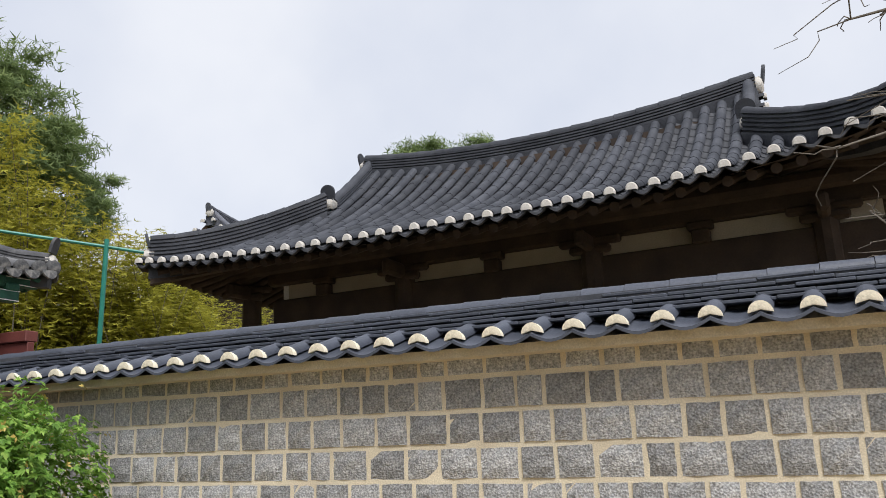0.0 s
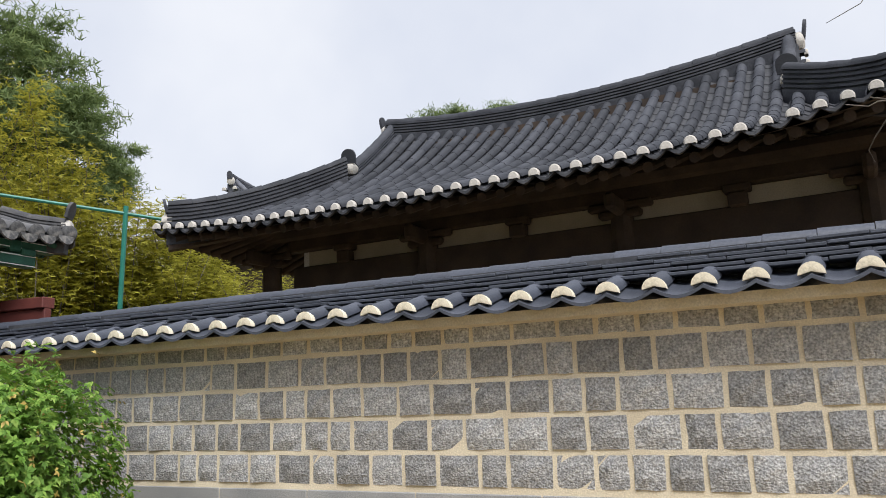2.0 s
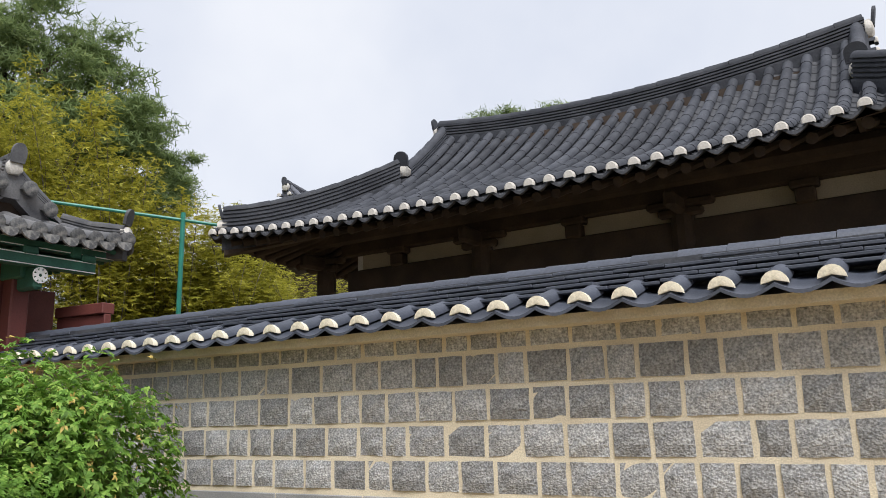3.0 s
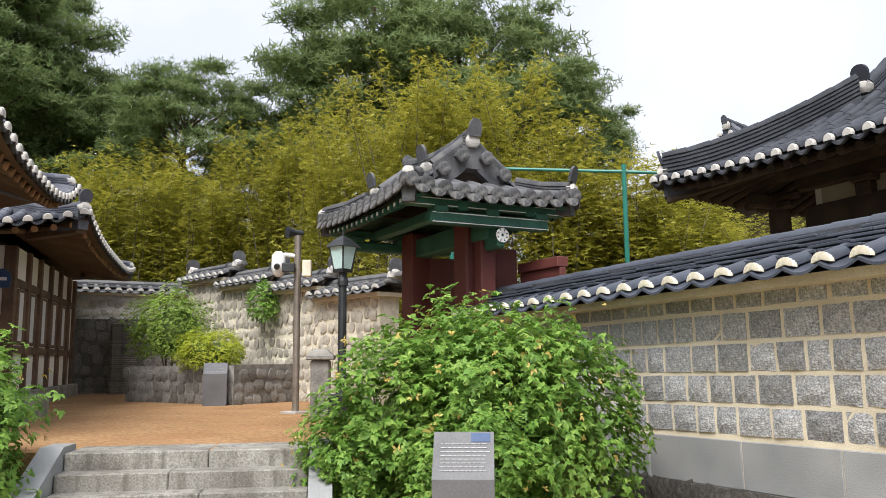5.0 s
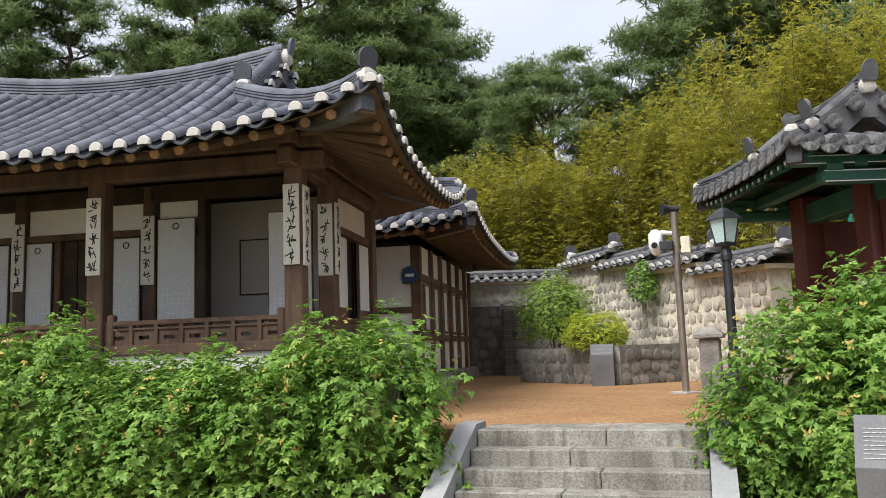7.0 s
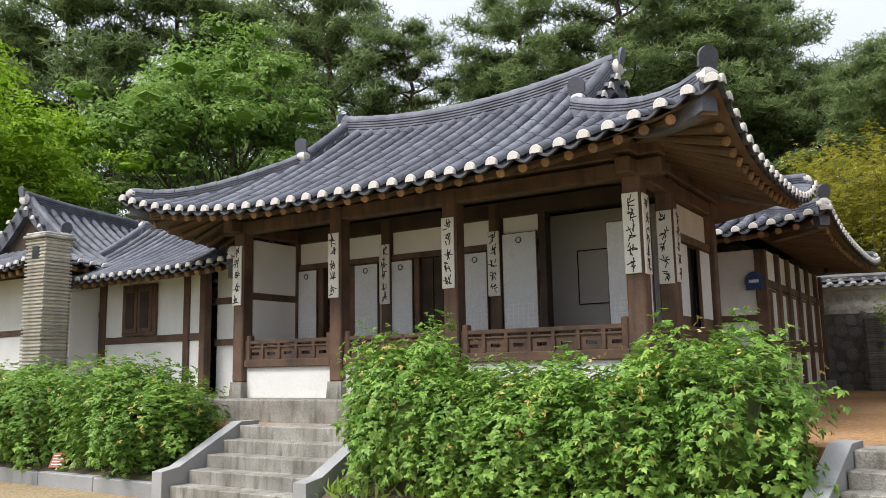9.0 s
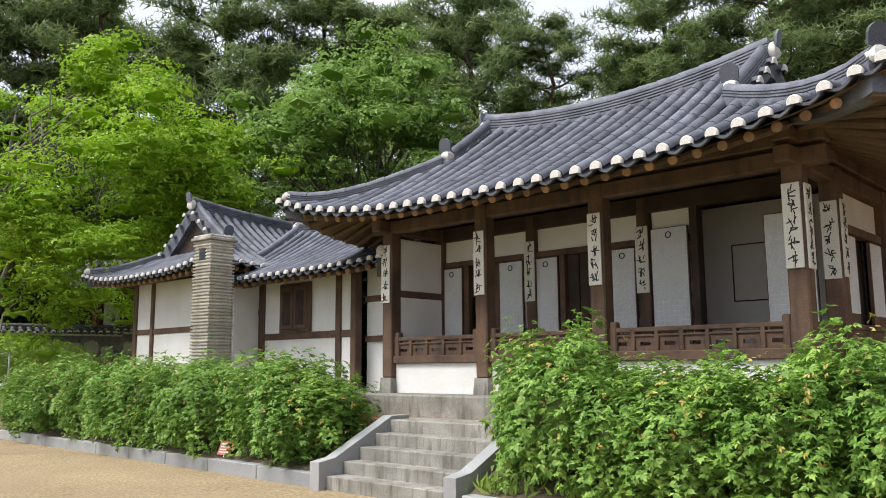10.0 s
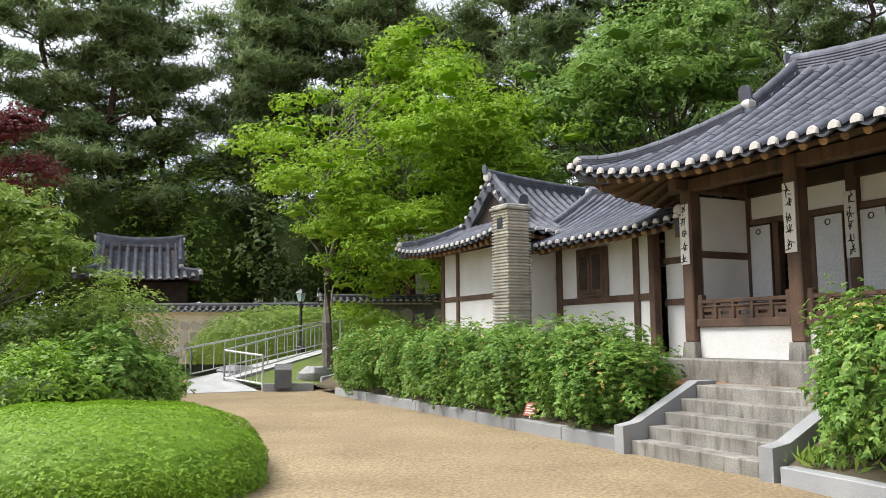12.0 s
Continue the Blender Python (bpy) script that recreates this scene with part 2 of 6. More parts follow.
class Shape:
    """Gathers corners and faces of one mesh."""

    def __init__(self):
        self.v, self.f = [], []

    def add(self, verts, faces):
        k = len(self.v)
        self.v.extend(tuple(p) for p in verts)
        self.f.extend(tuple(i + k for i in q) for q in faces)
        return self

    def box(self, x0, x1, y0, y1, z0, z1, c=0.0, m=None):
        """A box with chamfered edges."""
        if x1 < x0: x0, x1 = x1, x0
        if y1 < y0: y0, y1 = y1, y0
        if z1 < z0: z0, z1 = z1, z0
        c = min(c, (x1 - x0) * 0.3, (y1 - y0) * 0.3, (z1 - z0) * 0.3)
        if c <= 0:
            vs = [(x, y, z) for z in (z0, z1) for y in (y0, y1) for x in (x0, x1)]
            fs = [(0, 2, 3, 1), (4, 5, 7, 6), (0, 1, 5, 4), (2, 6, 7, 3), (0, 4, 6, 2), (1, 3, 7, 5)]
        else:
            vs, at = [], {}
            for i, x in enumerate((x0, x1)):
                for j, y in enumerate((y0, y1)):
                    for k, z in enumerate((z0, z1)):
                        sx, sy, sz = c * (1 - 2 * i), c * (1 - 2 * j), c * (1 - 2 * k)
                        for a, p in enumerate(((x, y + sy, z + sz), (x + sx, y, z + sz), (x + sx, y + sy, z))):
                            at[i, j, k, a] = len(vs)
                            vs.append(p)
            fs = []
            for i in (0, 1):
                q = [at[i, 0, 0, 0], at[i, 1, 0, 0], at[i, 1, 1, 0], at[i, 0, 1, 0]]
                fs.append(q if i else q[::-1])
                q = [at[0, i, 0, 1], at[0, i, 1, 1], at[1, i, 1, 1], at[1, i, 0, 1]]
                fs.append(q if i else q[::-1])
                q = [at[0, 0, i, 2], at[1, 0, i, 2], at[1, 1, i, 2], at[0, 1, i, 2]]
                fs.append(q if i else q[::-1])
            for i in (0, 1):
                for j in (0, 1):
                    s = (i + j) % 2
                    q = [at[i, j, 0, 0], at[i, j, 1, 0], at[i, j, 1, 1], at[i, j, 0, 1]]
                    fs.append(q if s else q[::-1])
                    q = [at[i, 0, j, 0], at[i, 0, j, 2], at[i, 1, j, 2], at[i, 1, j, 0]]
                    fs.append(q if s else q[::-1])
                    q = [at[0, i, j, 1], at[1, i, j, 1], at[1, i, j, 2], at[0, i, j, 2]]
                    fs.append(q if s else q[::-1])
                    for k in (0, 1):
                        q = [at[i, j, k, 0], at[i, j, k, 1], at[i, j, k, 2]]
                        fs.append(q if (i + j + k) % 2 else q[::-1])
        if m is not None:
            vs = [m @ Vector(p) for p in vs]
        return self.add(vs, fs)

    def tube(self, path, radii, n=8, half=False, caps=True):
        """A round bar along a path; half: only its upper half."""
        path = [Vector(p) for p in path]
        if not hasattr(radii, "__len__"):
            radii = [radii] * len(path)
        vs, fs, m = [], [], n + 1 if half else n
        for i, p in enumerate(path):
            d = (path[min(i + 1, len(path) - 1)] - path[max(i - 1, 0)]).normalized()
            s = d.cross(Vector((0, 0, 1)))
            s = s.normalized() if s.length > 1e-3 else Vector((1, 0, 0))
            u = s.cross(d)
            for k in range(m):
                a = math.pi * k / n if half else 2 * math.pi * k / n
                vs.append(p + radii[i] * (math.cos(a) * s + math.sin(a) * u))
        for i in range(len(path) - 1):
            for k in range(m - 1 if half else m):
                a, b = i * m + k, i * m + (k + 1) % m
                fs.append((a, b, b + m, a + m))
        if caps:
            fs.append(tuple(range(m))[::-1])
            fs.append(tuple(range((len(path) - 1) * m, len(path) * m)))
        return self.add(vs, fs)

    def sweep(self, path, prof, close=True):
        """A profile of (side, up) points carried along a path, upright."""
        path = [Vector(p) for p in path]
        m, vs, fs = len(prof), [], []
        for i, p in enumerate(path):
            d = path[min(i + 1, len(path) - 1)] - path[max(i - 1, 0)]
            d.z = 0
            s = d.normalized().cross(Vector((0, 0, 1)))
            vs += [p + s * a + Vector((0, 0, b)) for a, b in prof]
        for i in range(len(path) - 1):
            fs += [(i * m + k, i * m + (k + 1) % m, (i + 1) * m + (k + 1) % m, (i + 1) * m + k) for k in range(m if close else m - 1)]
        if close:
            fs += [tuple(range(m))[::-1], tuple(range((len(path) - 1) * m, len(path) * m))]
        return self.add(vs, fs)

    def mesh(self, name, material, smooth=False):
        me = bpy.data.meshes.new(name)
        me.from_pydata(self.v, [], self.f)
        me.materials.append(material)
        if smooth:
            me.polygons.foreach_set("use_smooth", [True] * len(me.polygons))
            me.set_sharp_from_angle(angle=radians(40))
        me.update()
        return me


def part(name, shape, material, parent, label="", smooth=False, at=None):
    ob = new(name, shape.mesh(name, material, smooth) if isinstance(shape, Shape) else shape)
    ob.parent = parent
    if at is not None:
        ob.matrix_basis = at
    if label:
        ob["label"] = label
    return ob


def thing(name, m, label, category, group="", kind=""):
    ob = new(name)
    ob.matrix_basis = m
    ob.empty_display_size = 0.2
    return tagged(ob, label, category, group, kind)


def solid(name, shape, material, m, label, category="", group="", kind="", smooth=False):
    ob = new(name, shape.mesh(name, material, smooth))
    ob.matrix_basis = m
    return tagged(ob, label, category, group, kind)


def sheared(m, k):
    """The pose m with its floor line rising by k along its own x."""
    s = Matrix.Identity(4)
    s[2][0] = k
    return m @ s


def board_text(board, w, h, n, rng):
    """Brush strokes of running script that cannot be read, as plain short bars on a board w by h in its x and z."""
    step = h / n
    for i in range(n):
        zc, shape = h - step * (i + 0.5), Shape()
        for k in range(7):
            a, b = rng.uniform(-0.2, 0.2) * w, zc + rng.uniform(-0.32, 0.32) * step
            lx, lz = (rng.uniform(0.2, 0.5) * w, 0.007) if k % 2 else (0.012, rng.uniform(0.1, 0.3) * step)
            shape.box(-lx / 2, lx / 2, -0.006, 0.0, -lz, lz, 0, Matrix.Translation((a, 0, b)) @ Matrix.Rotation(rng.uniform(-0.5, 0.5), 4, "Y"))
        part("character", shape, INK, board, at=pose(0, 0.0, 0.01))["kind"] = "stuff"


# ---- roofs ----


class Roof:
    """A hipped roof with a gable above it: eaves x0..x1, y0..y1, gable planes g0 and g1, curved slopes and lifted corners.
    hd: how deep the hips run in y; lift2: the lift of the corners at x1; sag: how far the ridge rises at its ends."""

    def __init__(self, x0, x1, y0, y1, g0, g1, ze, zr, lift, bow=0.4, hd=None, lift2=None):
        self.x0, self.x1, self.y0, self.y1, self.g0, self.g1, self.ze, self.zr, self.bow = x0, x1, y0, y1, g0, g1, ze, zr, bow
        self.run, self.xc, self.yc = (y1 - y0) / 2, (x0 + x1) / 2, (y0 + y1) / 2
        self.lift, self.lift2 = lift, lift if lift2 is None else lift2
        self.hd = hd
        self.sag = 0.26 * min(1, (g1 - g0) / 5)

    def hip(self, right):
        return self.x1 - self.g1 if right else self.g0 - self.x0

    def depth(self, right):
        """The depth in y of the hip on that end."""
        return min(self.run, self.hip(right) if self.hd is None else self.hd)

    def slant(self, right):
        return self.depth(right) / max(self.hip(right), 0.01)

    def rise(self, d):
        t = max(0.0, d / self.run)
        return (self.zr - self.ze) * ((1 - self.bow) * t + self.bow * t * t)

    def corner(self, x, y):
        a, b = min(1.1, abs(x - self.xc) / (self.x1 - self.xc)), min(1.1, abs(y - self.yc) / (self.y1 - self.yc))
        return (self.lift2 if x > self.xc else self.lift) * a**3.2 * b**3

    def z(self, x, y, d):
        u = min(1.0, abs(2 * x - self.g0 - self.g1) / max(self.g1 - self.g0, 0.1))
        return self.ze + self.rise(d) + self.corner(x, y) + self.sag * u * u * min(1.0, max(0.0, d / self.run)) ** 1.6

    def gable(self, d):
        return self.ze + self.rise(d) + self.sag * min(1.0, max(0.0, d / self.run)) ** 1.6

    def top(self, side, s):
        """How far up a column of tiles runs at s along the eave."""
        if side in "fb":
            if self.g0 <= s <= self.g1:
                return self.run
            return max(0.0, (s - self.x0) * self.slant(False) if s < self.g0 else (self.x1 - s) * self.slant(True))
        right = side == "r"
        return max(0.0, min(self.hip(right), (s - self.y0) / self.slant(right), (self.y1 - s) / self.slant(right)))

    def at(self, side, s, d, up=0.0):
        x, y = {"f": (s, self.y0 + d), "b": (s, self.y1 - d), "l": (self.x0 + d, s), "r": (self.x1 - d, s)}[side]
        return Vector((x, y, self.z(x, y, d if side in "fb" else d * self.slant(side == "r")) + up))


def ridge_shape(path, w, h, courses=3):
    """A built-up ridge: thin courses of flat tiles with deep joints between them."""
    left, right, step = [(-w * 0.4, -0.3)], [(w * 0.4, -0.3)], h / courses
    for i in range(courses):
        a = w / 2 * (1 - 0.32 * i / courses)
        b = a * 0.74
        z0, z1, z2 = i * step, i * step + step * 0.52, (i + 1) * step
        left += [(-a, z0), (-a, z1), (-b, z1), (-b, z2)]
        right += [(a, z0), (a, z1), (b, z1), (b, z2)]
    return Shape().sweep(path, right + left[::-1])


def ridge_cover(path, up, r, step=0.36):
    """Round cover tiles laid end to end along the top of a ridge."""
    pts = [Vector(p) + Vector((0, 0, up)) for p in path]
    dist = [0.0]
    for p, q in zip(pts, pts[1:]):
        dist.append(dist[-1] + (q - p).length)

    def at(d):
        d = min(max(d, 0), dist[-1] - 1e-6)
        k = next(i for i in range(len(dist) - 1) if d <= dist[i + 1])
        return pts[k].lerp(pts[k + 1], (d - dist[k]) / max(dist[k + 1] - dist[k], 1e-6))

    n, line, rad = max(1, round(dist[-1] / step)), [], []
    for i in range(n):
        line += [at(dist[-1] * i / n), at(dist[-1] * (i + 0.97) / n)]
        rad += [r * 1.07, r * 0.95]
    return Shape().tube(line, rad, 8, half=True)


def tongue(r, h, t=0.04):
    """An upright rounded end tile."""
    outline = [(-r * 0.9, 0), (r * 0.9, 0)] + [(r * math.cos(a), h * 0.5 + h * 0.5 * math.sin(a)) for a in [math.pi * k / 8 for k in range(9)]]
    n = len(outline)
    s = Shape()
    s.add([(x, y, z) for y in (-t / 2, t / 2) for x, z in outline], [tuple(range(n)), tuple(range(n, 2 * n))[::-1]] + [(i, i + n, (i + 1) % n + n, (i + 1) % n) for i in range(n)])
    return s


def lump(a, b, c, seed=0, rough=0.12):
    """An uneven rounded block of plaster or stone."""
    rng = random.Random(seed)
    s, n, m, vs, fs = Shape(), 8, 5, [], []
    for j in range(1, m):
        for i in range(n):
            p, q = math.pi * j / m, 2 * math.pi * i / n
            d = Vector((math.sin(p) * math.cos(q), math.sin(p) * math.sin(q), math.cos(p)))
            g = 1 / max(abs(d.x), abs(d.y), abs(d.z)) ** 0.6 * (1 + rng.uniform(-rough, rough))
            vs.append((d.x * a * g, d.y * b * g, d.z * c * g))
    for j in range(m - 2):
        fs += [(j * n + i, (j + 1) * n + i, (j + 1) * n + (i + 1) % n, j * n + (i + 1) % n) for i in range(n)]
    fs += [tuple(range(n)), tuple(range((m - 2) * n, (m - 1) * n))[::-1]]
    return s.add(vs, fs)


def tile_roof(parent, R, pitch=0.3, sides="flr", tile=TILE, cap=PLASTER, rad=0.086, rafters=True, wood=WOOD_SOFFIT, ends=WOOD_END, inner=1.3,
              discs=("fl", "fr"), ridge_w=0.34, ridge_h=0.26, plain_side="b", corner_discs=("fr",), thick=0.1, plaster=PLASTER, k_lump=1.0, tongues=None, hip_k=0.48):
    """All parts of a tiled roof under one part of its house."""
    roof = part("roof", Shape().box(R.g0 + 0.1, R.g1 - 0.1, R.yc - 0.3, R.yc + 0.3, R.ze + 0.5, R.zr - 0.15), WOOD_DARK, parent)
    capshape = Shape()
    n = 10
    ring = [(rad * 0.92 * math.cos(math.pi * (k / n * 1.26 - 0.13)), rad * 0.92 * math.sin(math.pi * (k / n * 1.26 - 0.13))) for k in range(n + 1)]
    if tongues:
        ring = [(rad * 1.08 * math.cos(math.pi * (k / n * 1.98 - 0.49)), rad * 1.08 * math.sin(math.pi * (k / n * 1.98 - 0.49)) + 0.01) for k in range(n + 1)]
    inn = [(a * 0.8, b * 0.8) for a, b in ring]
    m = n + 1
    capshape.add([(a, 0.02, b) for a, b in ring] + [(a, -0.016, b) for a, b in ring] + [(a, -0.03, b) for a, b in inn],
                 [(k, k + 1, k + 1 + m, k + m) for k in range(n)] + [(k + m, k + 1 + m, k + 1 + 2 * m, k + 2 * m) for k in range(n)] + [tuple(range(2 * m, 3 * m))])
    capmesh = capshape.mesh("end_cap", cap, True)
    bed, lip, soffit = Shape(), Shape(), Shape()
    for side in sides + plain_side:
        lo, hi = (R.x0, R.x1) if side in "fb" else (R.y0, R.y1)
        count = int(round((hi - lo) / pitch))
        p = (hi - lo) / count
        turn = {"f": 0, "b": 180, "l": -90, "r": 90}[side]
        plain = side in plain_side
        for i in range(count):
            s0, s1 = lo + i * p, lo + (i + 1) * p
            sm = (s0 + s1) / 2
            trough = ((s0, 0.0), (s0 + p * 0.3, -0.06), (sm, -0.08), (s1 - p * 0.3, -0.06), (s1, 0.0))
            longest = max(R.top(side, s) for s, _ in trough)
            seg = 2 if plain else max(2, int(longest / 0.24))
            rows = []
            for k in range(seg):
                for f, lip_up in ((k / seg, 0.016), ((k + 1) / seg, 0.0)):
                    row = []
                    for s, drop in trough:
                        t = R.top(side, s)
                        if lo < s < hi and t < 0.05:
                            t = 0.05
                        row.append(R.at(side, s, t * f, drop + (0 if plain else lip_up)))
                    rows.append(row)
            bed.add([q for r in rows for q in r], [(k * 5 + j, k * 5 + j + 1, k * 5 + 6 + j, k * 5 + 5 + j) for k in range(2 * seg - 1) for j in range(4)])
            if not plain:
                e = [R.at(side, s, 0, drop) for s, drop in ((s0, 0.012), (s0 + p * 0.3, -0.046), (sm, -0.066), (s1 - p * 0.3, -0.046), (s1, 0.012))]
                out = {"f": Vector((0, -0.05, 0)), "b": Vector((0, 0.05, 0)), "l": Vector((-0.05, 0, 0)), "r": Vector((0.05, 0, 0))}[side]
                down = Vector((0, 0, -0.035))
                lip.add([q for q in e] + [q + out for q in e] + [q + out + down for q in e] + [q + down for q in e],
                        [(r * 5 + j, r * 5 + j + 1, r * 5 + 6 + j, r * 5 + 5 + j) for r in range(3) for j in range(4)])
        # underside
        st, seg = max(8, count // 2), 4
        grid = []
        for i in range(st + 1):
            s = lo + (hi - lo) * i / st
            t = max(R.top(side, s), 0.02)
            lim = min(t, inner + 1.0)
            grid.append([R.at(side, s, lim * k / seg + 0.0, -thick) for k in range(seg + 1)])
        soffit.add([q for g in grid for q in g], [(i * 5 + k, i * 5 + k + 1, i * 5 + k + 6, i * 5 + k + 5) for i in range(st) for k in range(4)])
        if plain:
            continue
        for i in range(count + 1):
            s = min(max(lo + i * p, lo + 0.04), hi - 0.04)
            t = R.top(side, s)
            if t < 0.12:
                t = 0.12
            L = Shape()
            long = int(max(1, round(t / 0.34)))
            pts, rr = [], []
            for k in range(long):
                for e, g in ((0.0, 1.03), (0.95, 0.985), (0.955, 0.945), (0.998, 0.945)):
                    pts.append(R.at(side, s, t * (k + e) / long, 0.008))
                    rr.append(rad * g)
            L.tube(pts, rr, 7, half=True)
            part("roll_tile", L, tile, roof, smooth=True)
            q = R.at(side, s, 0.0, 0.0)
            part("end_cap", capmesh, None, roof, at=pose(q.x, q.y, q.z, 0, 0, turn) @ pose(0, -0.042, 0))
            if tongues and i < count:
                q = R.at(side, min(s + p / 2, hi - 0.04), 0.0, 0.0)
                part("drip_tile", tongues, None, roof, at=pose(q.x, q.y, q.z, 0, 0, turn) @ pose(0, -0.07, -0.03, -22, 0, 0))
        if rafters:
            gap = p
            cnt = int((hi - lo - 0.3) / gap)
            cx = (R.x0 + inner, R.x1 - inner) if side in "fb" else (R.y0 + inner, R.y1 - inner)
            for i in range(cnt + 1):
                s = lo + 0.25 + (hi - lo - 0.5) * i / cnt
                a = R.at(side, s, 0.14, -thick - 0.06)
                si = min(max(s, cx[0] + 0.1), cx[1] - 0.1)
                f = abs(s - si)
                b = R.at(side, si, inner + 0.35 - 0.25 * min(1, f / max(inner, 0.1)), 0)
                b.z = R.ze + R.rise(inner) - thick - 0.08
                part("rafter", Shape().tube([a, b], 0.058, 8), wood, roof)
                v = (a - b).normalized()
                part("rafter_end", Shape().tube([a - v * 0.02, a + v * 0.012], 0.06, 8), ends, roof)
    part("tile_bed", bed, TILE_BED_SHADED, roof)
    tagged(part("eave_lip", lip, TILE_BED_SHADED, roof), kind="stuff")
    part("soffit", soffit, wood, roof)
    # corner beams
    if rafters:
        for cx, cy in ((R.x0, R.y0), (R.x1, R.y0)):
            ix, iy = (cx + inner if cx < R.xc else cx - inner), cy + inner
            zt = R.z(cx, cy, 0)
            e = Vector((cx + (0.12 if cx < R.xc else -0.12), cy + 0.12, zt - thick - 0.14))
            part("corner_beam", Shape().sweep([e, Vector((ix, iy, R.ze + R.rise(inner) - thick - 0.2))], [(-0.09, -0.1), (0.09, -0.1), (0.09, 0.12), (-0.09, 0.12)]), wood, roof)
    # main ridge
    path = []
    for i in range(15):
        t = i / 14
        x = R.g0 - 0.1 + (R.g1 - R.g0 + 0.2) * t
        path.append((x, R.yc, R.zr - 0.04 + R.sag * (2 * t - 1) ** 2))
    part("ridge", ridge_shape(path, ridge_w, ridge_h, 5), tile, roof)
    part("ridge_cover", ridge_cover(path, ridge_h - 0.01, ridge_w * 0.27), tile, roof, smooth=True)
    for x, z, sgn in ((path[0][0], path[0][2], -1), (path[-1][0], path[-1][2], 1)):
        part("ridge_plaster", lump(0.085 * k_lump, 0.128 * k_lump, 0.128 * k_lump, 3, 0.06), plaster, roof, smooth=True, at=pose(x + 0.02 * sgn, R.yc, z + 0.1))
        part("ridge_end_tile", tongue(0.1, 0.26), tile, roof, at=pose(x + sgn * 0.09, R.yc, z + 0.15, 10, 0, 90 * sgn))
    # gable and hip ridges
    for key in ("fl", "fr", "bl", "br"):
        if key[0] == "b" and "b" in plain_side and not rafters:
            continue
        gx = R.g0 if key[1] == "l" else R.g1
        ex = R.x0 if key[1] == "l" else R.x1
        hip = abs(gx - ex)
        slant, deep = R.slant(key[1] == "r"), R.depth(key[1] == "r")
        sgn = 1 if key[0] == "f" else -1
        ey = R.y0 if key[0] == "f" else R.y1
        low = deep + 0.2
        pts = []
        for k in range(9):
            d = R.run - (R.run - low) * k / 8
            pts.append(Vector((gx, ey + sgn * d, R.z(gx, ey + sgn * d, d) + 0.02)))
        part("gable_ridge", ridge_shape(pts, ridge_w * 0.72, ridge_h * 0.5, 3), tile, roof)
        part("ridge_cover", ridge_cover(pts, ridge_h * 0.48, ridge_w * 0.25), tile, roof, smooth=True)
        q = pts[-1]
        if key in discs:
            part("ridge_plaster", lump(0.102 * k_lump, 0.093 * k_lump, 0.093 * k_lump, 5, 0.06), plaster, roof, smooth=True, at=pose(q.x, q.y - 0.08 * sgn, q.z + 0.07))
            part("ridge_end_tile", tongue(0.13, 0.24), tile, roof, at=pose(q.x, q.y - 0.12 * sgn, q.z + 0.15, 12 * sgn))
        pts = []
        for k in range(9):
            d = hip * (1 - k / 8 * 0.95)
            x = ex + (d if key[1] == "l" else -d)
            y = ey + sgn * d * slant
            pts.append(Vector((x, y, R.z(x, y, d * slant) + 0.03)))
        part("hip_ridge", ridge_shape(pts, ridge_w * 0.68, ridge_h * hip_k, 3 if hip_k < 0.6 else 5), tile, roof)
        part("ridge_cover", ridge_cover(pts, ridge_h * (hip_k - 0.02), ridge_w * 0.25), tile, roof, smooth=True)
        q = pts[-1]
        ang = math.degrees(math.atan2(pts[-1].y - pts[-2].y, pts[-1].x - pts[-2].x))
        part("ridge_plaster", lump(0.085 * k_lump, 0.102 * k_lump, 0.093 * k_lump, 7, 0.06), plaster, roof, smooth=True, at=pose(q.x, q.y, q.z + 0.08, 0, 0, ang))
        if key in corner_discs:
            part("ridge_end_tile", tongue(0.125, 0.23), tile, roof, at=pose(q.x, q.y, q.z + 0.18, 0, 0, ang + 90) @ pose(0, 0, 0, 14))
    # short end tiles along the gable edges
    stub = Shape().tube([(0, 0, 0), (0, 0.34, 0)], [rad * 0.95, rad * 0.95], 7, half=True).mesh("verge_tile", tile, True)
    for gx, sgn in ((R.g0, -1), (R.g1, 1)):
        half = R.run - R.depth(sgn > 0)
        n = int(half / 0.29)
        for f in (-1, 1):
            for k in range(n):
                w = 0.2 + 0.29 * k
                q = pose(gx + 0.2 * sgn, R.yc + f * w, R.gable(R.run - w) - 0.03, 0, 0, 90 * sgn)
                part("verge_tile", stub, None, roof, at=q)
                part("end_cap", capmesh, None, roof, at=q)
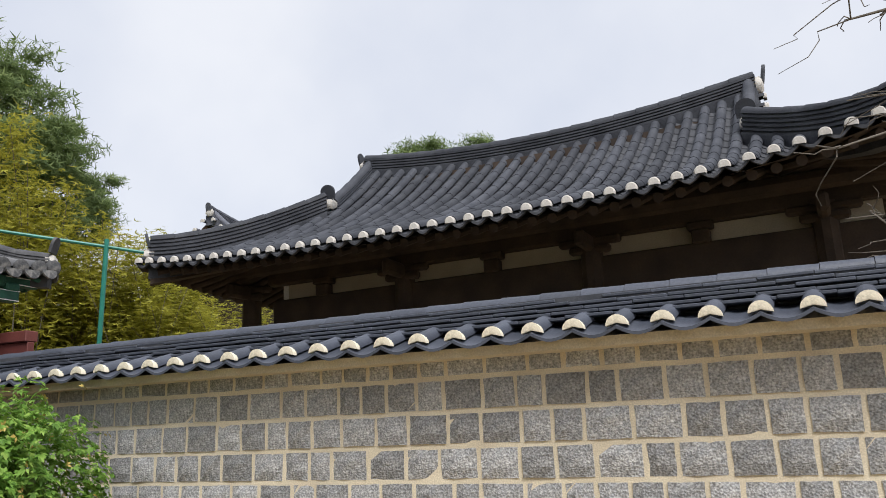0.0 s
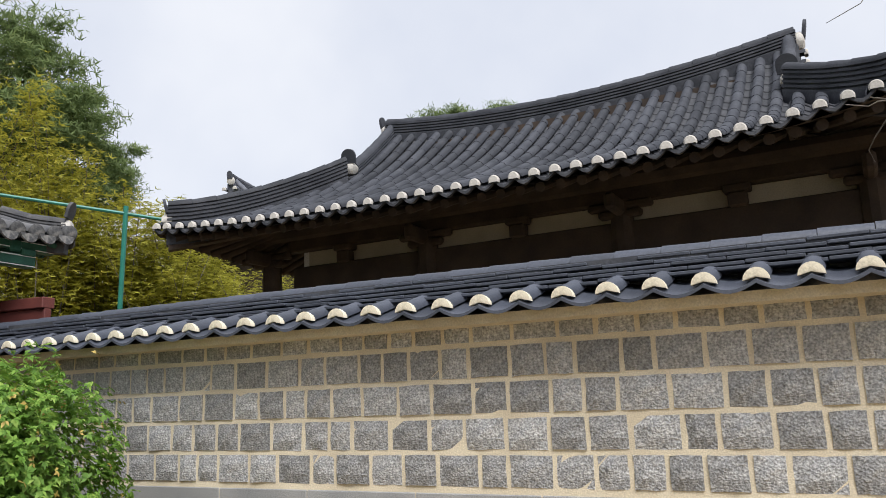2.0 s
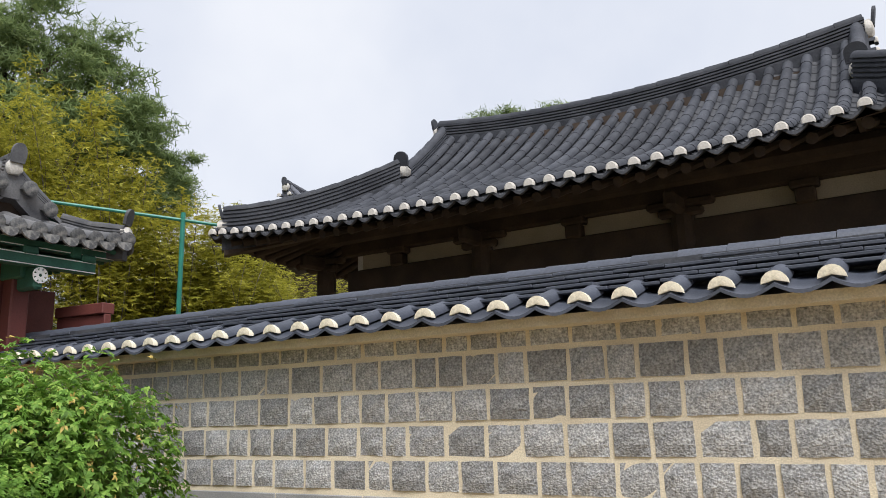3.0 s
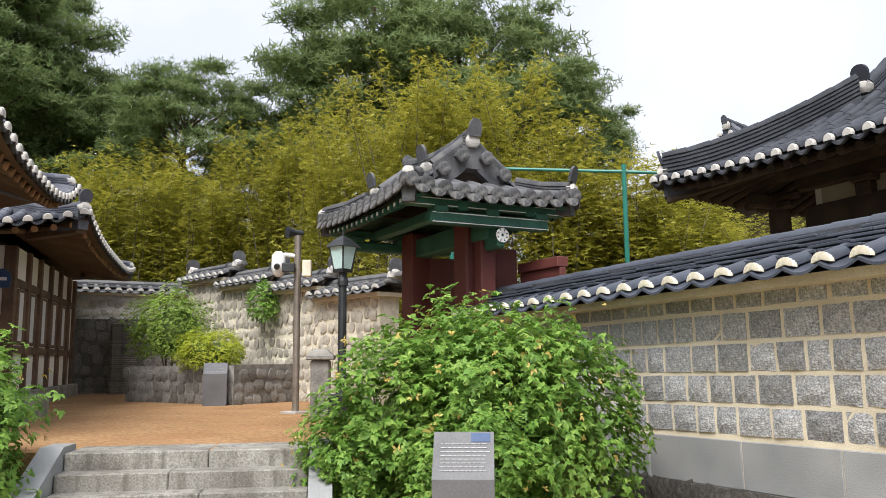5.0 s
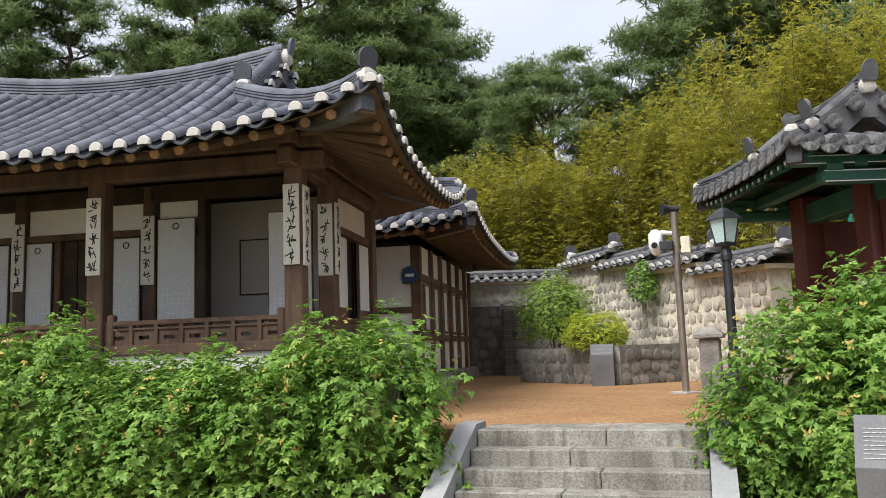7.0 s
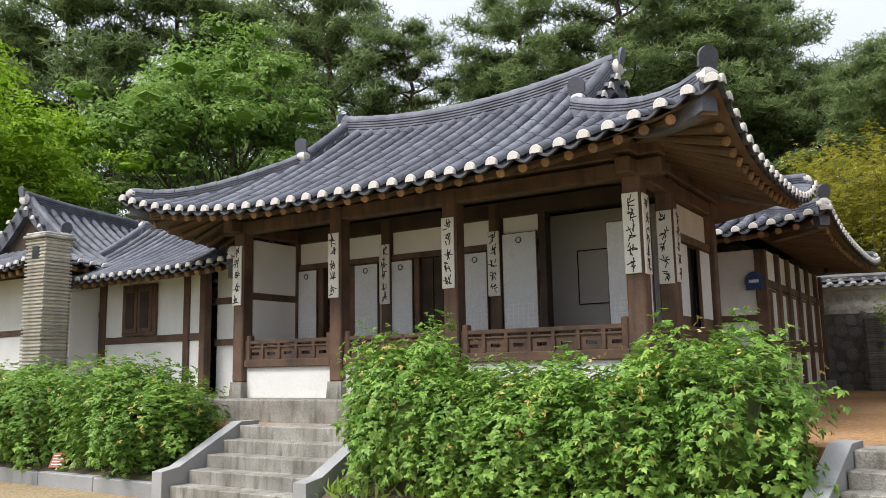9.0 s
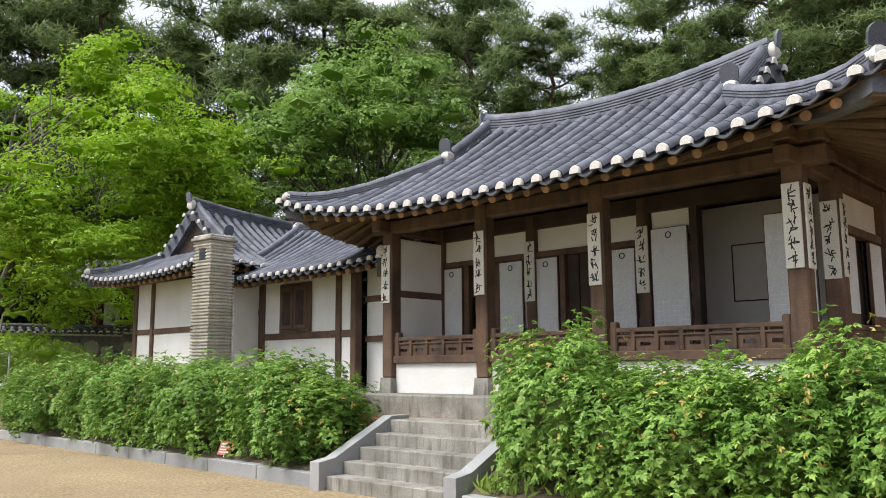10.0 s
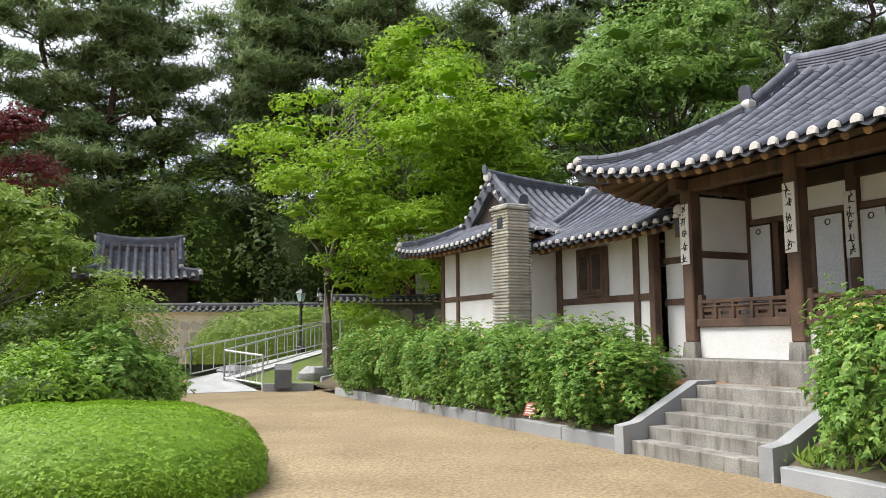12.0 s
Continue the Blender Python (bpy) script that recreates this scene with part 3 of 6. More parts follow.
    # gable triangles
    for gx, sgn in ((R.g0, -1), (R.g1, 1)):
        edge = R.depth(sgn > 0)
        zb = R.ze + R.rise(edge)
        half = R.run - edge
        if half > 0.3:
            T = Shape()
            T.add([(gx - o * sgn, R.yc + f * w, z) for o in (0.06, 0.12) for f, w, z in ((-1, half + 0.1, zb - 0.16), (1, half + 0.1, zb - 0.16), (0, 0, R.zr + R.sag - 0.02))], [(0, 1, 2), (5, 4, 3), (0, 3, 4, 1), (1, 4, 5, 2), (2, 5, 3, 0)])
            part("gable_panel", T, WOOD_DARK, roof)
            for f in (-1, 1):
                b = [Vector((gx - 0.02 * sgn, R.yc + f * half * k / 6, R.gable(R.run - half * k / 6) - 0.02)) for k in range(7)]
                B = Shape()
                B.add([q + Vector((o, 0, z)) for q in b for o, z in ((-0.03, -0.05), (0.03, -0.05), (0.03, -0.22), (-0.03, -0.22))],
                      [(i * 4 + j, i * 4 + (j + 1) % 4, i * 4 + 4 + (j + 1) % 4, i * 4 + 4 + j) for i in range(6) for j in range(4)])
                part("bargeboard", B, WOOD, roof)
    return roof

# ---- the place ----
HM = pose(-14.19, -2.05, 0, 0, 0, 53)
WM = pose(2.3, 5.8, 0, 0, 0, -26)
TOP = 0.86


def hw(x, y, z=0.0):
    return HM @ Vector((x, y, z))


def ww(x, y, z=0.0):
    return WM @ Vector((x, y, z))


def ground_sheet():
    s, n, far = Shape(), 60, 900.0
    xs = [math.copysign((abs(i) / 30) ** 3 * far, i) for i in range(-30, 31)]
    rng = random.Random(4)
    vs = [(x - 6, y, -0.012 + rng.uniform(-0.012, 0.012) * (abs(x) < 40)) for y in xs for x in xs]
    s.add(vs, [(j * 61 + i, j * 61 + i + 1, j * 61 + i + 62, j * 61 + i + 61) for j in range(60) for i in range(60)])
    solid("ground", s, SOIL, Matrix(), "pale sandy soil of the garden path", "ground", kind="structure")


def hill_shift(a):
    """The wooded slope stands further back behind the garden with the ramp."""
    return 12.0 * min(1.0, max(0.0, (a - 188) / 12))


def hillside():
    """Wooded slope round the back of the place."""
    s, rows, vs = Shape(), 10, []
    az = [40 + 4 * i for i in range(58)]
    for a in az:
        for k in range(rows):
            r = [23, 26, 30, 36, 44, 55, 70, 90, 130, 200][k] + hill_shift(a)
            z = [-0.3, 1.2, 2.6, 4.2, 5.6, 6.6, 7.4, 8.0, 8.5, 9.0][k] + 0.5 * math.sin(a * 0.3 + k)
            if a > 190:
                z *= max(0.6, 1 - (a - 190) / 90)
            vs.append((r * math.cos(radians(a)), r * math.sin(radians(a)), z))
    s.add(vs, [(i * rows + k, i * rows + k + 1, i * rows + rows + k + 1, i * rows + rows + k) for i in range(57) for k in range(rows - 1)])
    solid("hillside", s, HILL, Matrix(), "dark wooded slope behind the houses", "hillside", kind="structure", smooth=True)


def terrace():
    s = Shape()
    outline = [(-14, -1.35), (1.2, -1.35), (4.0, -1.35), (9.0, -1.6), (11.3, -2.1), (14.2, 1.3), (17.5, 14), (-14, 14)]
    s.add([(x, y, TOP) for x, y in outline] + [(x, y, -0.2) for x, y in outline],
          [tuple(range(8))] + [(i, i + 8, (i + 1) % 8 + 8, (i + 1) % 8) for i in range(8)])
    solid("terrace", s, SOIL_ORANGE, HM, "raised terrace of orange packed soil", "terrace", kind="structure")
    for n, (a, b) in enumerate((((-13.5, 1.17), (-2.3, -2.5)), ((3.98, 8.9), (-2.55, -3.0)), ((11.45, 13.4), (-3.2, -2.6)))):
        s = Shape()
        for i in range(13):
            t = i / 12
            x = a[0] + (a[1] - a[0]) * t
            y = b[0] + (b[1] - b[0]) * t
            w = 0.05 * math.sin(i * 2.1)
            s.add([(x, y, 0.1), (x, y, 0.17), (x, y + 0.5, 0.4 + w), (x, -1.3, TOP - 0.06)], [])
        s.f += [(i * 4 + k, i * 4 + k + 4, i * 4 + k + 5, i * 4 + k + 1) for i in range(12) for k in range(3)]
        solid("planting_bed", s, EARTH, HM, "dark earth of the sloping flower bed", "flower bed", kind="structure")


def kerb(x0, x1, y0, y1, name="kerb"):
    k = thing(name, HM @ pose(x0, y0, 0, 0, 0, math.degrees(math.atan2(y1 - y0, x1 - x0))), "grey granite kerb along the flower bed", "kerb", kind="structure")
    length = math.hypot(x1 - x0, y1 - y0)
    n = max(1, int(length / 1.3))
    for i in range(n):
        part("kerb_stone", Shape().box(length * i / n + 0.006, length * (i + 1) / n - 0.006, -0.1, 0.1, -0.05, 0.185 + 0.008 * (i % 2), 0.012), GRANITE_CUT, k)


def stairs(m, w, count, rise, run, label, split=2):
    st = thing("stone_stairs", m, label, "stairs", "garden stairs")
    for i in range(count):
        h0 = rise * i
        cut = w * (0.08 if i % 2 else -0.06) if split > 1 else w / 2 + 1
        for a, b in ((-w / 2, min(cut, w / 2)), (cut, w / 2)):
            if b - a > 0.05:
                part("step", Shape().box(a + 0.003, b - 0.003, run * i, run * (i + 1) + (0.12 if i < count - 1 else 0.35), h0 - 0.06 if i else -0.08, h0 + rise + (0.006 if i == count - 1 else 0), 0.01), STEP_STONE, st)
    for sgn in (-1, 1):
        x0, x1 = sgn * (w / 2 + 0.004), sgn * (w / 2 + 0.2)
        if x0 > x1:
            x0, x1 = x1, x0
        d, top = run * count, rise * count
        prof = [(-0.12, -0.08), (-0.12, 0.36), (0.16, 0.4), (d - 0.25, top + 0.06), (d + 0.1, top + 0.06), (d + 0.1, -0.08)]
        s = Shape()
        s.add([(x, y, z) for x in (x0, x1) for y, z in prof], [tuple(range(6)), tuple(range(6, 12))[::-1]] + [(i, i + 6, (i + 1) % 6 + 6, (i + 1) % 6) for i in range(6)])
        part("stringer", s, GRANITE_CUT, st)
    return st


ground_sheet()
hillside()
terrace()
stairs(HM @ pose(2.57, -2.58, 0), 2.3, 5, TOP / 5, 0.3, "five weathered stone steps with granite side slabs", 1)
stairs(HM @ pose(10.33, -3.29, 0, 0, 0, -8), 2.1, 6, TOP / 6, 0.258, "weathered stone steps up to the orange terrace")
kerb(-11.5, 1.15, -2.3, -2.48)
kerb(4.02, 8.85, -2.62, -2.95)
kerb(11.5, 13.3, -3.35, -2.75)


# ---- main house ----
def log_post(x, y, z0, z1, w, parent, stone=True):
    part("post", Shape().box(x - w / 2, x + w / 2, y - w / 2, y + w / 2, z0, z1, 0.02), WOOD, parent)
    if stone:
        part("base_stone", Shape().add(*frustum(x, y, z0 - 0.28, z0, w * 0.64, w * 0.56)), STEP_STONE, parent)


def frustum(x, y, z0, z1, a, b):
    vs = [(x + sx * r, y + sy * r, z) for z, r in ((z0, a), (z1, b)) for sx, sy in ((-1, -1), (1, -1), (1, 1), (-1, 1))]
    return vs, [(3, 2, 1, 0), (4, 5, 6, 7)] + [(i, (i + 1) % 4, (i + 1) % 4 + 4, i + 4) for i in range(4)]


def plaque(m, seed, n=5):
    p = thing("couplet_board", m, "white vertical board with black brush script on the post", "sign board", "couplet boards")
    bd = part("board", Shape().box(-0.105, 0.105, 0.0, 0.025, 0, 1.02, 0.005), PLAQUE, p)
    board_text(bd, 0.21, 1.0, n, random.Random(seed))


def railing(x0, x1, z0, parent, panels):
    r = part("balustrade", Shape().box(x0, x1, -0.09, 0.09, z0 - 0.1, z0 + 0.03, 0.012), WOOD, parent)
    part("rail", Shape().box(x0, x1, -0.05, 0.05, z0 + 0.28, z0 + 0.345, 0.012), WOOD, r)
    part("middle_rail", Shape().box(x0, x1, -0.045, 0.045, z0 + 0.22, z0 + 0.25, 0.006), WOOD, r)
    for i in range(panels + 1):
        x = x0 + (x1 - x0) * i / panels
        part("stile", Shape().box(x - 0.03, x + 0.03, -0.05, 0.05, z0 + 0.03, z0 + 0.345, 0.008), WOOD, r)
        if i < panels:
            w = (x1 - x0) / panels
            s = Shape()
            for a, b, c, d in ((0.03, 0.1, 0.02, 0.22), (w - 0.1, w - 0.03, 0.02, 0.22), (0.1, w - 0.1, 0.02, 0.1), (0.1, w - 0.1, 0.15, 0.22)):
                s.box(x + a, x + b, -0.02, 0.02, z0 + c, z0 + d)
            part("pierced_panel", s, WOOD, r)
    for x in (x0 + 0.06, x1 - 0.06):
        part("newel", Shape().box(x - 0.05, x + 0.05, -0.06, 0.06, z0, z0 + 0.43, 0.018), WOOD, r)


def door_leaf(x0, x1, y, z0, z1, parent, ring=True, sunk=0.35):
    d = part("door", Shape().box(x0, x1, y, y + 0.05, z0, z1, 0.006), WOOD, parent)
    part("paper", Shape().box(x0 + 0.015, x1 - 0.015, y - 0.008, y - 0.002, z0 + sunk * 0.3, z1 - 0.015), PAPER, d, "white paper panel")
    lat = Shape()
    for i in range(1, 7):
        xx = x0 + (x1 - x0) * i / 7
        lat.box(xx - 0.003, xx + 0.003, y - 0.0105, y - 0.007, z0 + sunk * 0.3 + 0.02, z0 + sunk * 0.3 + 0.42)
    for i in range(6):
        zz = z0 + sunk * 0.3 + 0.04 + i * 0.07
        lat.box(x0 + 0.03, x1 - 0.03, y - 0.0105, y - 0.007, zz - 0.003, zz + 0.003)
    part("lattice", lat, PLASTER_WALL, d)
    if ring:
        c = Vector(((x0 + x1) / 2, y - 0.02, z1 - 0.12))
        part("ring", Shape().tube([c + Vector((0.045 * math.cos(a), 0, 0.045 * math.sin(a))) for a in [math.pi * 2 * k / 10 for k in range(11)]], 0.008, 5), BLACK, d)


def main_house():
    h = thing("main_house", HM, "timber house with white walls and a grey tiled hip-and-gable roof", "house", "old timber houses")
    FL = 1.8
    part("platform", Shape().box(-1.2, 8.3, -0.62, 4.3, TOP - 0.1, 1.2, 0.02), STEP_STONE, h, "low stone platform")
    xs = (0.0, 2.15, 4.28, 7.0)
    for x in xs:
        log_post(x, 0, 1.46, 4.2, 0.24, h)
    for y in (1.3, 3.4):
        for x in (0.0, 7.0):
            log_post(x, y, 1.46, 4.2, 0.24, h, y == 1.3)
    for x in (2.15, 4.28):
        log_post(x, 1.3, 1.8, 4.2, 0.2, h, False)
    # low front wall and floor
    for a, b in zip(xs, xs[1:]):
        part("apron_wall", Shape().box(a + 0.13, b - 0.13, -0.02, 0.1, 1.2, FL - 0.1, 0.004), PLASTER_WALL, h, "white plaster apron")
    part("side_apron_wall", Shape().box(6.95, 7.05, 0.13, 3.3, 1.2, FL - 0.13), PLASTER_WALL, h)
    part("floor", Shape().box(-0.05, 7.05, 0.1, 3.4, FL - 0.12, FL - 0.02), WOOD, h)
    railing(0.13, 2.02, FL, h, 5)
    railing(2.28, 4.15, FL, h, 5)
    railing(4.41, 6.87, FL, h, 7)
    for y0, y1 in ((0.13, 1.17), (1.43, 3.28)):
        s = Shape()
        s.box(6.96, 7.06, y0, y1, FL - 0.13, FL + 0.34, 0.01)
        part("side_rail", s, WOOD, h)
    # beams
    for z0, z1, w in ((3.98, 4.2, 0.1), (4.24, 4.42, 0.13)):
        part("beam", Shape().box(-0.4, 7.4, -w, w, z0, z1, 0.02), WOOD, h)
        for x in (0.0, 7.0):
            part("beam", Shape().box(x - w, x + w, -0.4, 3.8, z0 + 0.004, z1 - 0.004, 0.02), WOOD, h)
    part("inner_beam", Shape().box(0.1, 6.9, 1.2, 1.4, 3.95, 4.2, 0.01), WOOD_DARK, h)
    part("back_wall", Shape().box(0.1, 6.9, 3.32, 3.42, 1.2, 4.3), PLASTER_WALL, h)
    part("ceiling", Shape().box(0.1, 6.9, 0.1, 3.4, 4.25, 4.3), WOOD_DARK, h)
    # inner wall: white panel above, doors below
    for a, b in ((0.12, 2.0), (2.22, 4.16), (4.4, 5.02)):
        part("upper_panel", Shape().box(a, b, 1.3, 1.38, 3.56, 4.04), PLASTER_WALL, h)
        part("lintel", Shape().box(a, b, 1.24, 1.4, 3.46, 3.56, 0.01), WOOD, h)
    for a, b in ((0.06, 0.56), (1.43, 1.95), (2.2, 2.68), (3.68, 4.12)):
        door_leaf(a, b, 1.25, FL, 3.45, h, sunk=1.1)
    for a, b in ((0.58, 0.7), (1.3, 1.42), (2.7, 2.8), (3.28, 3.42), (3.56, 3.67)):
        part("door_jamb", Shape().box(a, b, 1.26, 1.4, FL, 3.46, 0.01), WOOD, h)
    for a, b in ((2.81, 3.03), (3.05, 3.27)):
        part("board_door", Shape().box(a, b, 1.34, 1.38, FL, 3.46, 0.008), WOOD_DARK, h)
    part("dim_room_wall", Shape().box(0.5, 2.04, 2.6, 2.65, FL, 3.5), PLASTER_WALL, h)
    # raised corner room: hanging leaves and the wall behind
    door_leaf(4.43, 5.03, 1.18, FL + 0.02, 3.68, h, sunk=1.2)
    door_leaf(6.14, 6.8, 1.18, FL + 0.02, 3.68, h, sunk=1.2)
    part("room_post", Shape().box(5.05, 5.17, 1.2, 1.4, FL, 4.0, 0.01), WOOD_DARK, h)
    part("room_wall", Shape().box(4.3, 6.9, 2.85, 2.95, FL, 4.2), PLASTER_WALL, h)
    part("partition", Shape().box(4.3, 4.36, 1.42, 2.85, FL, 4.2), PLASTER_WALL, h)
    # left end wall of the veranda
    part("end_panel", Shape().box(0.02, 0.1, 0.14, 1.2, 2.98, 3.9), PLASTER_WALL, h)
    part("end_panel", Shape().box(0.02, 0.1, 0.14, 1.2, 1.84, 2.86), PLASTER_WALL, h)
    part("end_rail", Shape().box(0.0, 0.12, 0.12, 1.2, 2.86, 2.98, 0.008), WOOD, h)
    # right side: wall bays with hanging paper leaves
    for y0, y1 in ((1.42, 3.28),):
        part("side_panel", Shape().box(6.93, 6.99, y0, y1, 3.5, 3.95), PLASTER_WALL, h)
        part("side_lintel", Shape().box(6.92, 7.06, y0, y1, 3.38, 3.5, 0.01), WOOD, h)
        m = (y0 + y1) / 2
        for a, b in ((y0 + 0.05, y0 + 0.6), (y1 - 0.6, y1 - 0.05)):
            d = part("door", Shape().box(7.0, 7.05, a, b, 2.15, 3.36, 0.006), WOOD, h)
            part("paper", Shape().box(7.052, 7.058, a + 0.015, b - 0.015, 2.3, 3.34), PAPER, d)
        part("side_sill", Shape().box(6.94, 7.08, y0, y1, 2.08, 2.16, 0.01), WOOD, h)
        # dark sheet behind the leaves, standing in for the dimness of the room
        part("room_shade_sheet", Shape().box(6.86, 6.9, y0, y1, FL, 3.4), WOOD_DARK, h)
    R = Roof(-1.42, 8.45, -1.42, 4.82, 0.95, 6.12, 4.03, 5.83, 0.54, 0.12, hd=1.75)
    tile_roof(h, R, 0.3, "flr", inner=1.42)
    return h


main_house()
pic = thing("picture_frame", HM @ pose(5.4, 2.84, 2.65), "large framed faded picture on the room wall", "picture")
part("backing", Shape().box(-0.4, 0.4, -0.03, 0.0, 0, 0.88), PLASTER_WALL, pic)
for a, b, c, d in ((-0.418, 0.418, -0.018, 0.0), (-0.418, 0.418, 0.88, 0.898), (-0.418, -0.4, 0, 0.88), (0.4, 0.418, 0, 0.88)):
    part("frame_bar", Shape().box(a, b, -0.045, 0.0, c, d, 0.004), WOOD_DARK, pic)
for i, (x, y) in enumerate(((0, -0.15), (2.15, -0.15), (4.28, -0.15), (7.0, -0.15))):
    plaque(HM @ pose(x - 0.01, y, 2.75), i)
for i, (x, y) in enumerate(((2.15, 1.16), (4.28, 1.16), (7.0, 1.15))):
    plaque(HM @ pose(x, y, 2.72), 10 + i)
for i, y in enumerate((0.0, 1.3)):
    plaque(HM @ pose(7.15, y, 2.74, 0, 0, 90), 20 + i)


# ---- wing on the far side of the stairs ----
def panel_wall(parent, x0, x1, y, z0, z1, posts, rails, t=0.08):
    """White plaster bays between timber posts and rails."""
    part("plaster", Shape().box(x0, x1, y + 0.03, y + 0.03 + t, z0, z1), PLASTER_WALL, parent)
    for x, w in posts:
        part("post", Shape().box(x - w / 2, x + w / 2, y - 0.02, y + 0.16, z0, z1, 0.012), WOOD, parent)
    for a, b, z, hgt in rails:
        part("rail", Shape().box(a, b, y, y + 0.14, z - hgt / 2, z + hgt / 2, 0.008), WOOD, parent)


def wing():
    w = thing("side_wing", HM, "low white-walled wing with a grey tiled gable roof", "house", "old timber houses")
    part("footing", Shape().box(-9.7, -0.9, -0.3, 6, TOP - 0.1, 1.1, 0.02), STEP_STONE, w)
    panel_wall(w, -9.55, -5.3, 0.0, 1.1, 3.75, ((-9.5, 0.16), (-8.62, 0.14), (-5.4, 0.18)), ((-9.5, -5.4, 2.55, 0.13),))
    part("return_wall", Shape().box(-5.35, -5.25, 0.16, 0.85, 1.1, 3.6), PLASTER_WALL, w)
    part("left_wall", Shape().box(-9.58, -9.5, 0.16, 6.5, 1.1, 3.9), PLASTER_WALL, w)
    panel_wall(w, -5.3, -1.9, 0.8, 1.1, 3.6, ((-5.1, 0.2), (-2.42, 0.16), (-1.95, 0.16)), ((-5.25, -5.1, 2.9, 0.12), (-5.0, -1.95, 2.32, 0.14)))
    win = part("shutter_window", Shape().box(-4.35, -3.3, 0.74, 0.82, 2.4, 3.45, 0.01), WOOD, w)
    for a, b in ((-4.27, -3.84), (-3.81, -3.38)):
        part("shutter", Shape().box(a, b, 0.71, 0.74, 2.46, 3.38, 0.008), WOOD, win)
        part("shutter_panel", Shape().box(a + 0.08, b - 0.08, 0.7, 0.712, 2.55, 3.28, 0.004), WOOD_DARK, win)
    part("recess_wall", Shape().box(-1.9, 0.0, 1.12, 1.2, 1.1, 3.8), PLASTER_WALL, w)
    for z in (2.2, 3.0):
        part("rail", Shape().box(-1.9, 0.0, 1.06, 1.14, z - 0.06, z + 0.06), WOOD, w)
    R = Roof(-5.9, -0.1, -0.15, 4.6, -5.6, -0.4, 3.52, 4.75, 0.06, 0.25)
    tile_roof(w, R, 0.27, "f", rad=0.07, inner=0.9, discs=(), plain_side="b", corner_discs=(), ridge_w=0.28, ridge_h=0.2)
    part("cross_roof", Shape().box(-8.2, -6.8, 1.0, 6.5, 3.6, 3.9), WOOD_DARK, w, at=None)
    return w


def cross_wing():
    c = thing("cross_wing", HM @ pose(0, 0, 0, 0, 0, 90), "gabled end block of the white-walled wing", "house", "old timber houses")
    R = Roof(-0.95, 9.0, 4.55, 10.45, 0.45, 7.6, 3.76, 5.32, 0.25, 0.4)
    tile_roof(c, R, 0.27, "lf", rad=0.07, inner=0.95, discs=("fl",), plain_side="br", corner_discs=(), ridge_w=0.28, ridge_h=0.24)


def chimney():
    c = thing("tile_chimney", HM @ pose(-4.05, -1.1, TOP - 0.02, 0, 0, 4) @ Matrix.Diagonal((0.98, 0.98, 1.06, 1)), "tall square chimney of stacked grey roof tiles and pale mortar", "chimney")
    part("core", Shape().box(-0.265, 0.265, -0.265, 0.265, -0.1, 3.1), CAP_PLASTER, c, "pale mortar")
    rng = random.Random(8)
    mesh = Shape().box(-0.3, 0.3, -0.3, 0.3, 0, 0.034, 0.006).mesh("tile_course", CHIM)
    z = 0.0
    while z < 3.12:
        if not 2.78 < z < 3.0:
            part("tile_course", mesh, None, c, at=pose(rng.uniform(-.006, .006), rng.uniform(-.006, .006), z, rng.uniform(-.5, .5), rng.uniform(-.5, .5), rng.uniform(-1, 1)))
        else:
            part("tile_course", Shape().box(-0.29, -0.1, -0.29, 0.29, 0, 0.034, 0.006).box(0.1, 0.29, -0.29, 0.29, 0, 0.034, 0.006), CHIM, c, at=pose(0, 0, z))
        z += 0.062
    # no opening: a black block paints the dark inside of the smoke hole
    part("smoke_hole_dark_block", Shape().box(-0.1, 0.1, -0.285, -0.2, 2.78, 3.0), BLACK, c)
    part("top_slab", Shape().box(-0.34, 0.34, -0.34, 0.34, 3.14, 3.2, 0.015), CHIM, c)
    part("cover_tile", Shape().box(-0.3, 0.3, -0.3, 0.3, 3.2, 3.25, 0.02), CHIM, c)


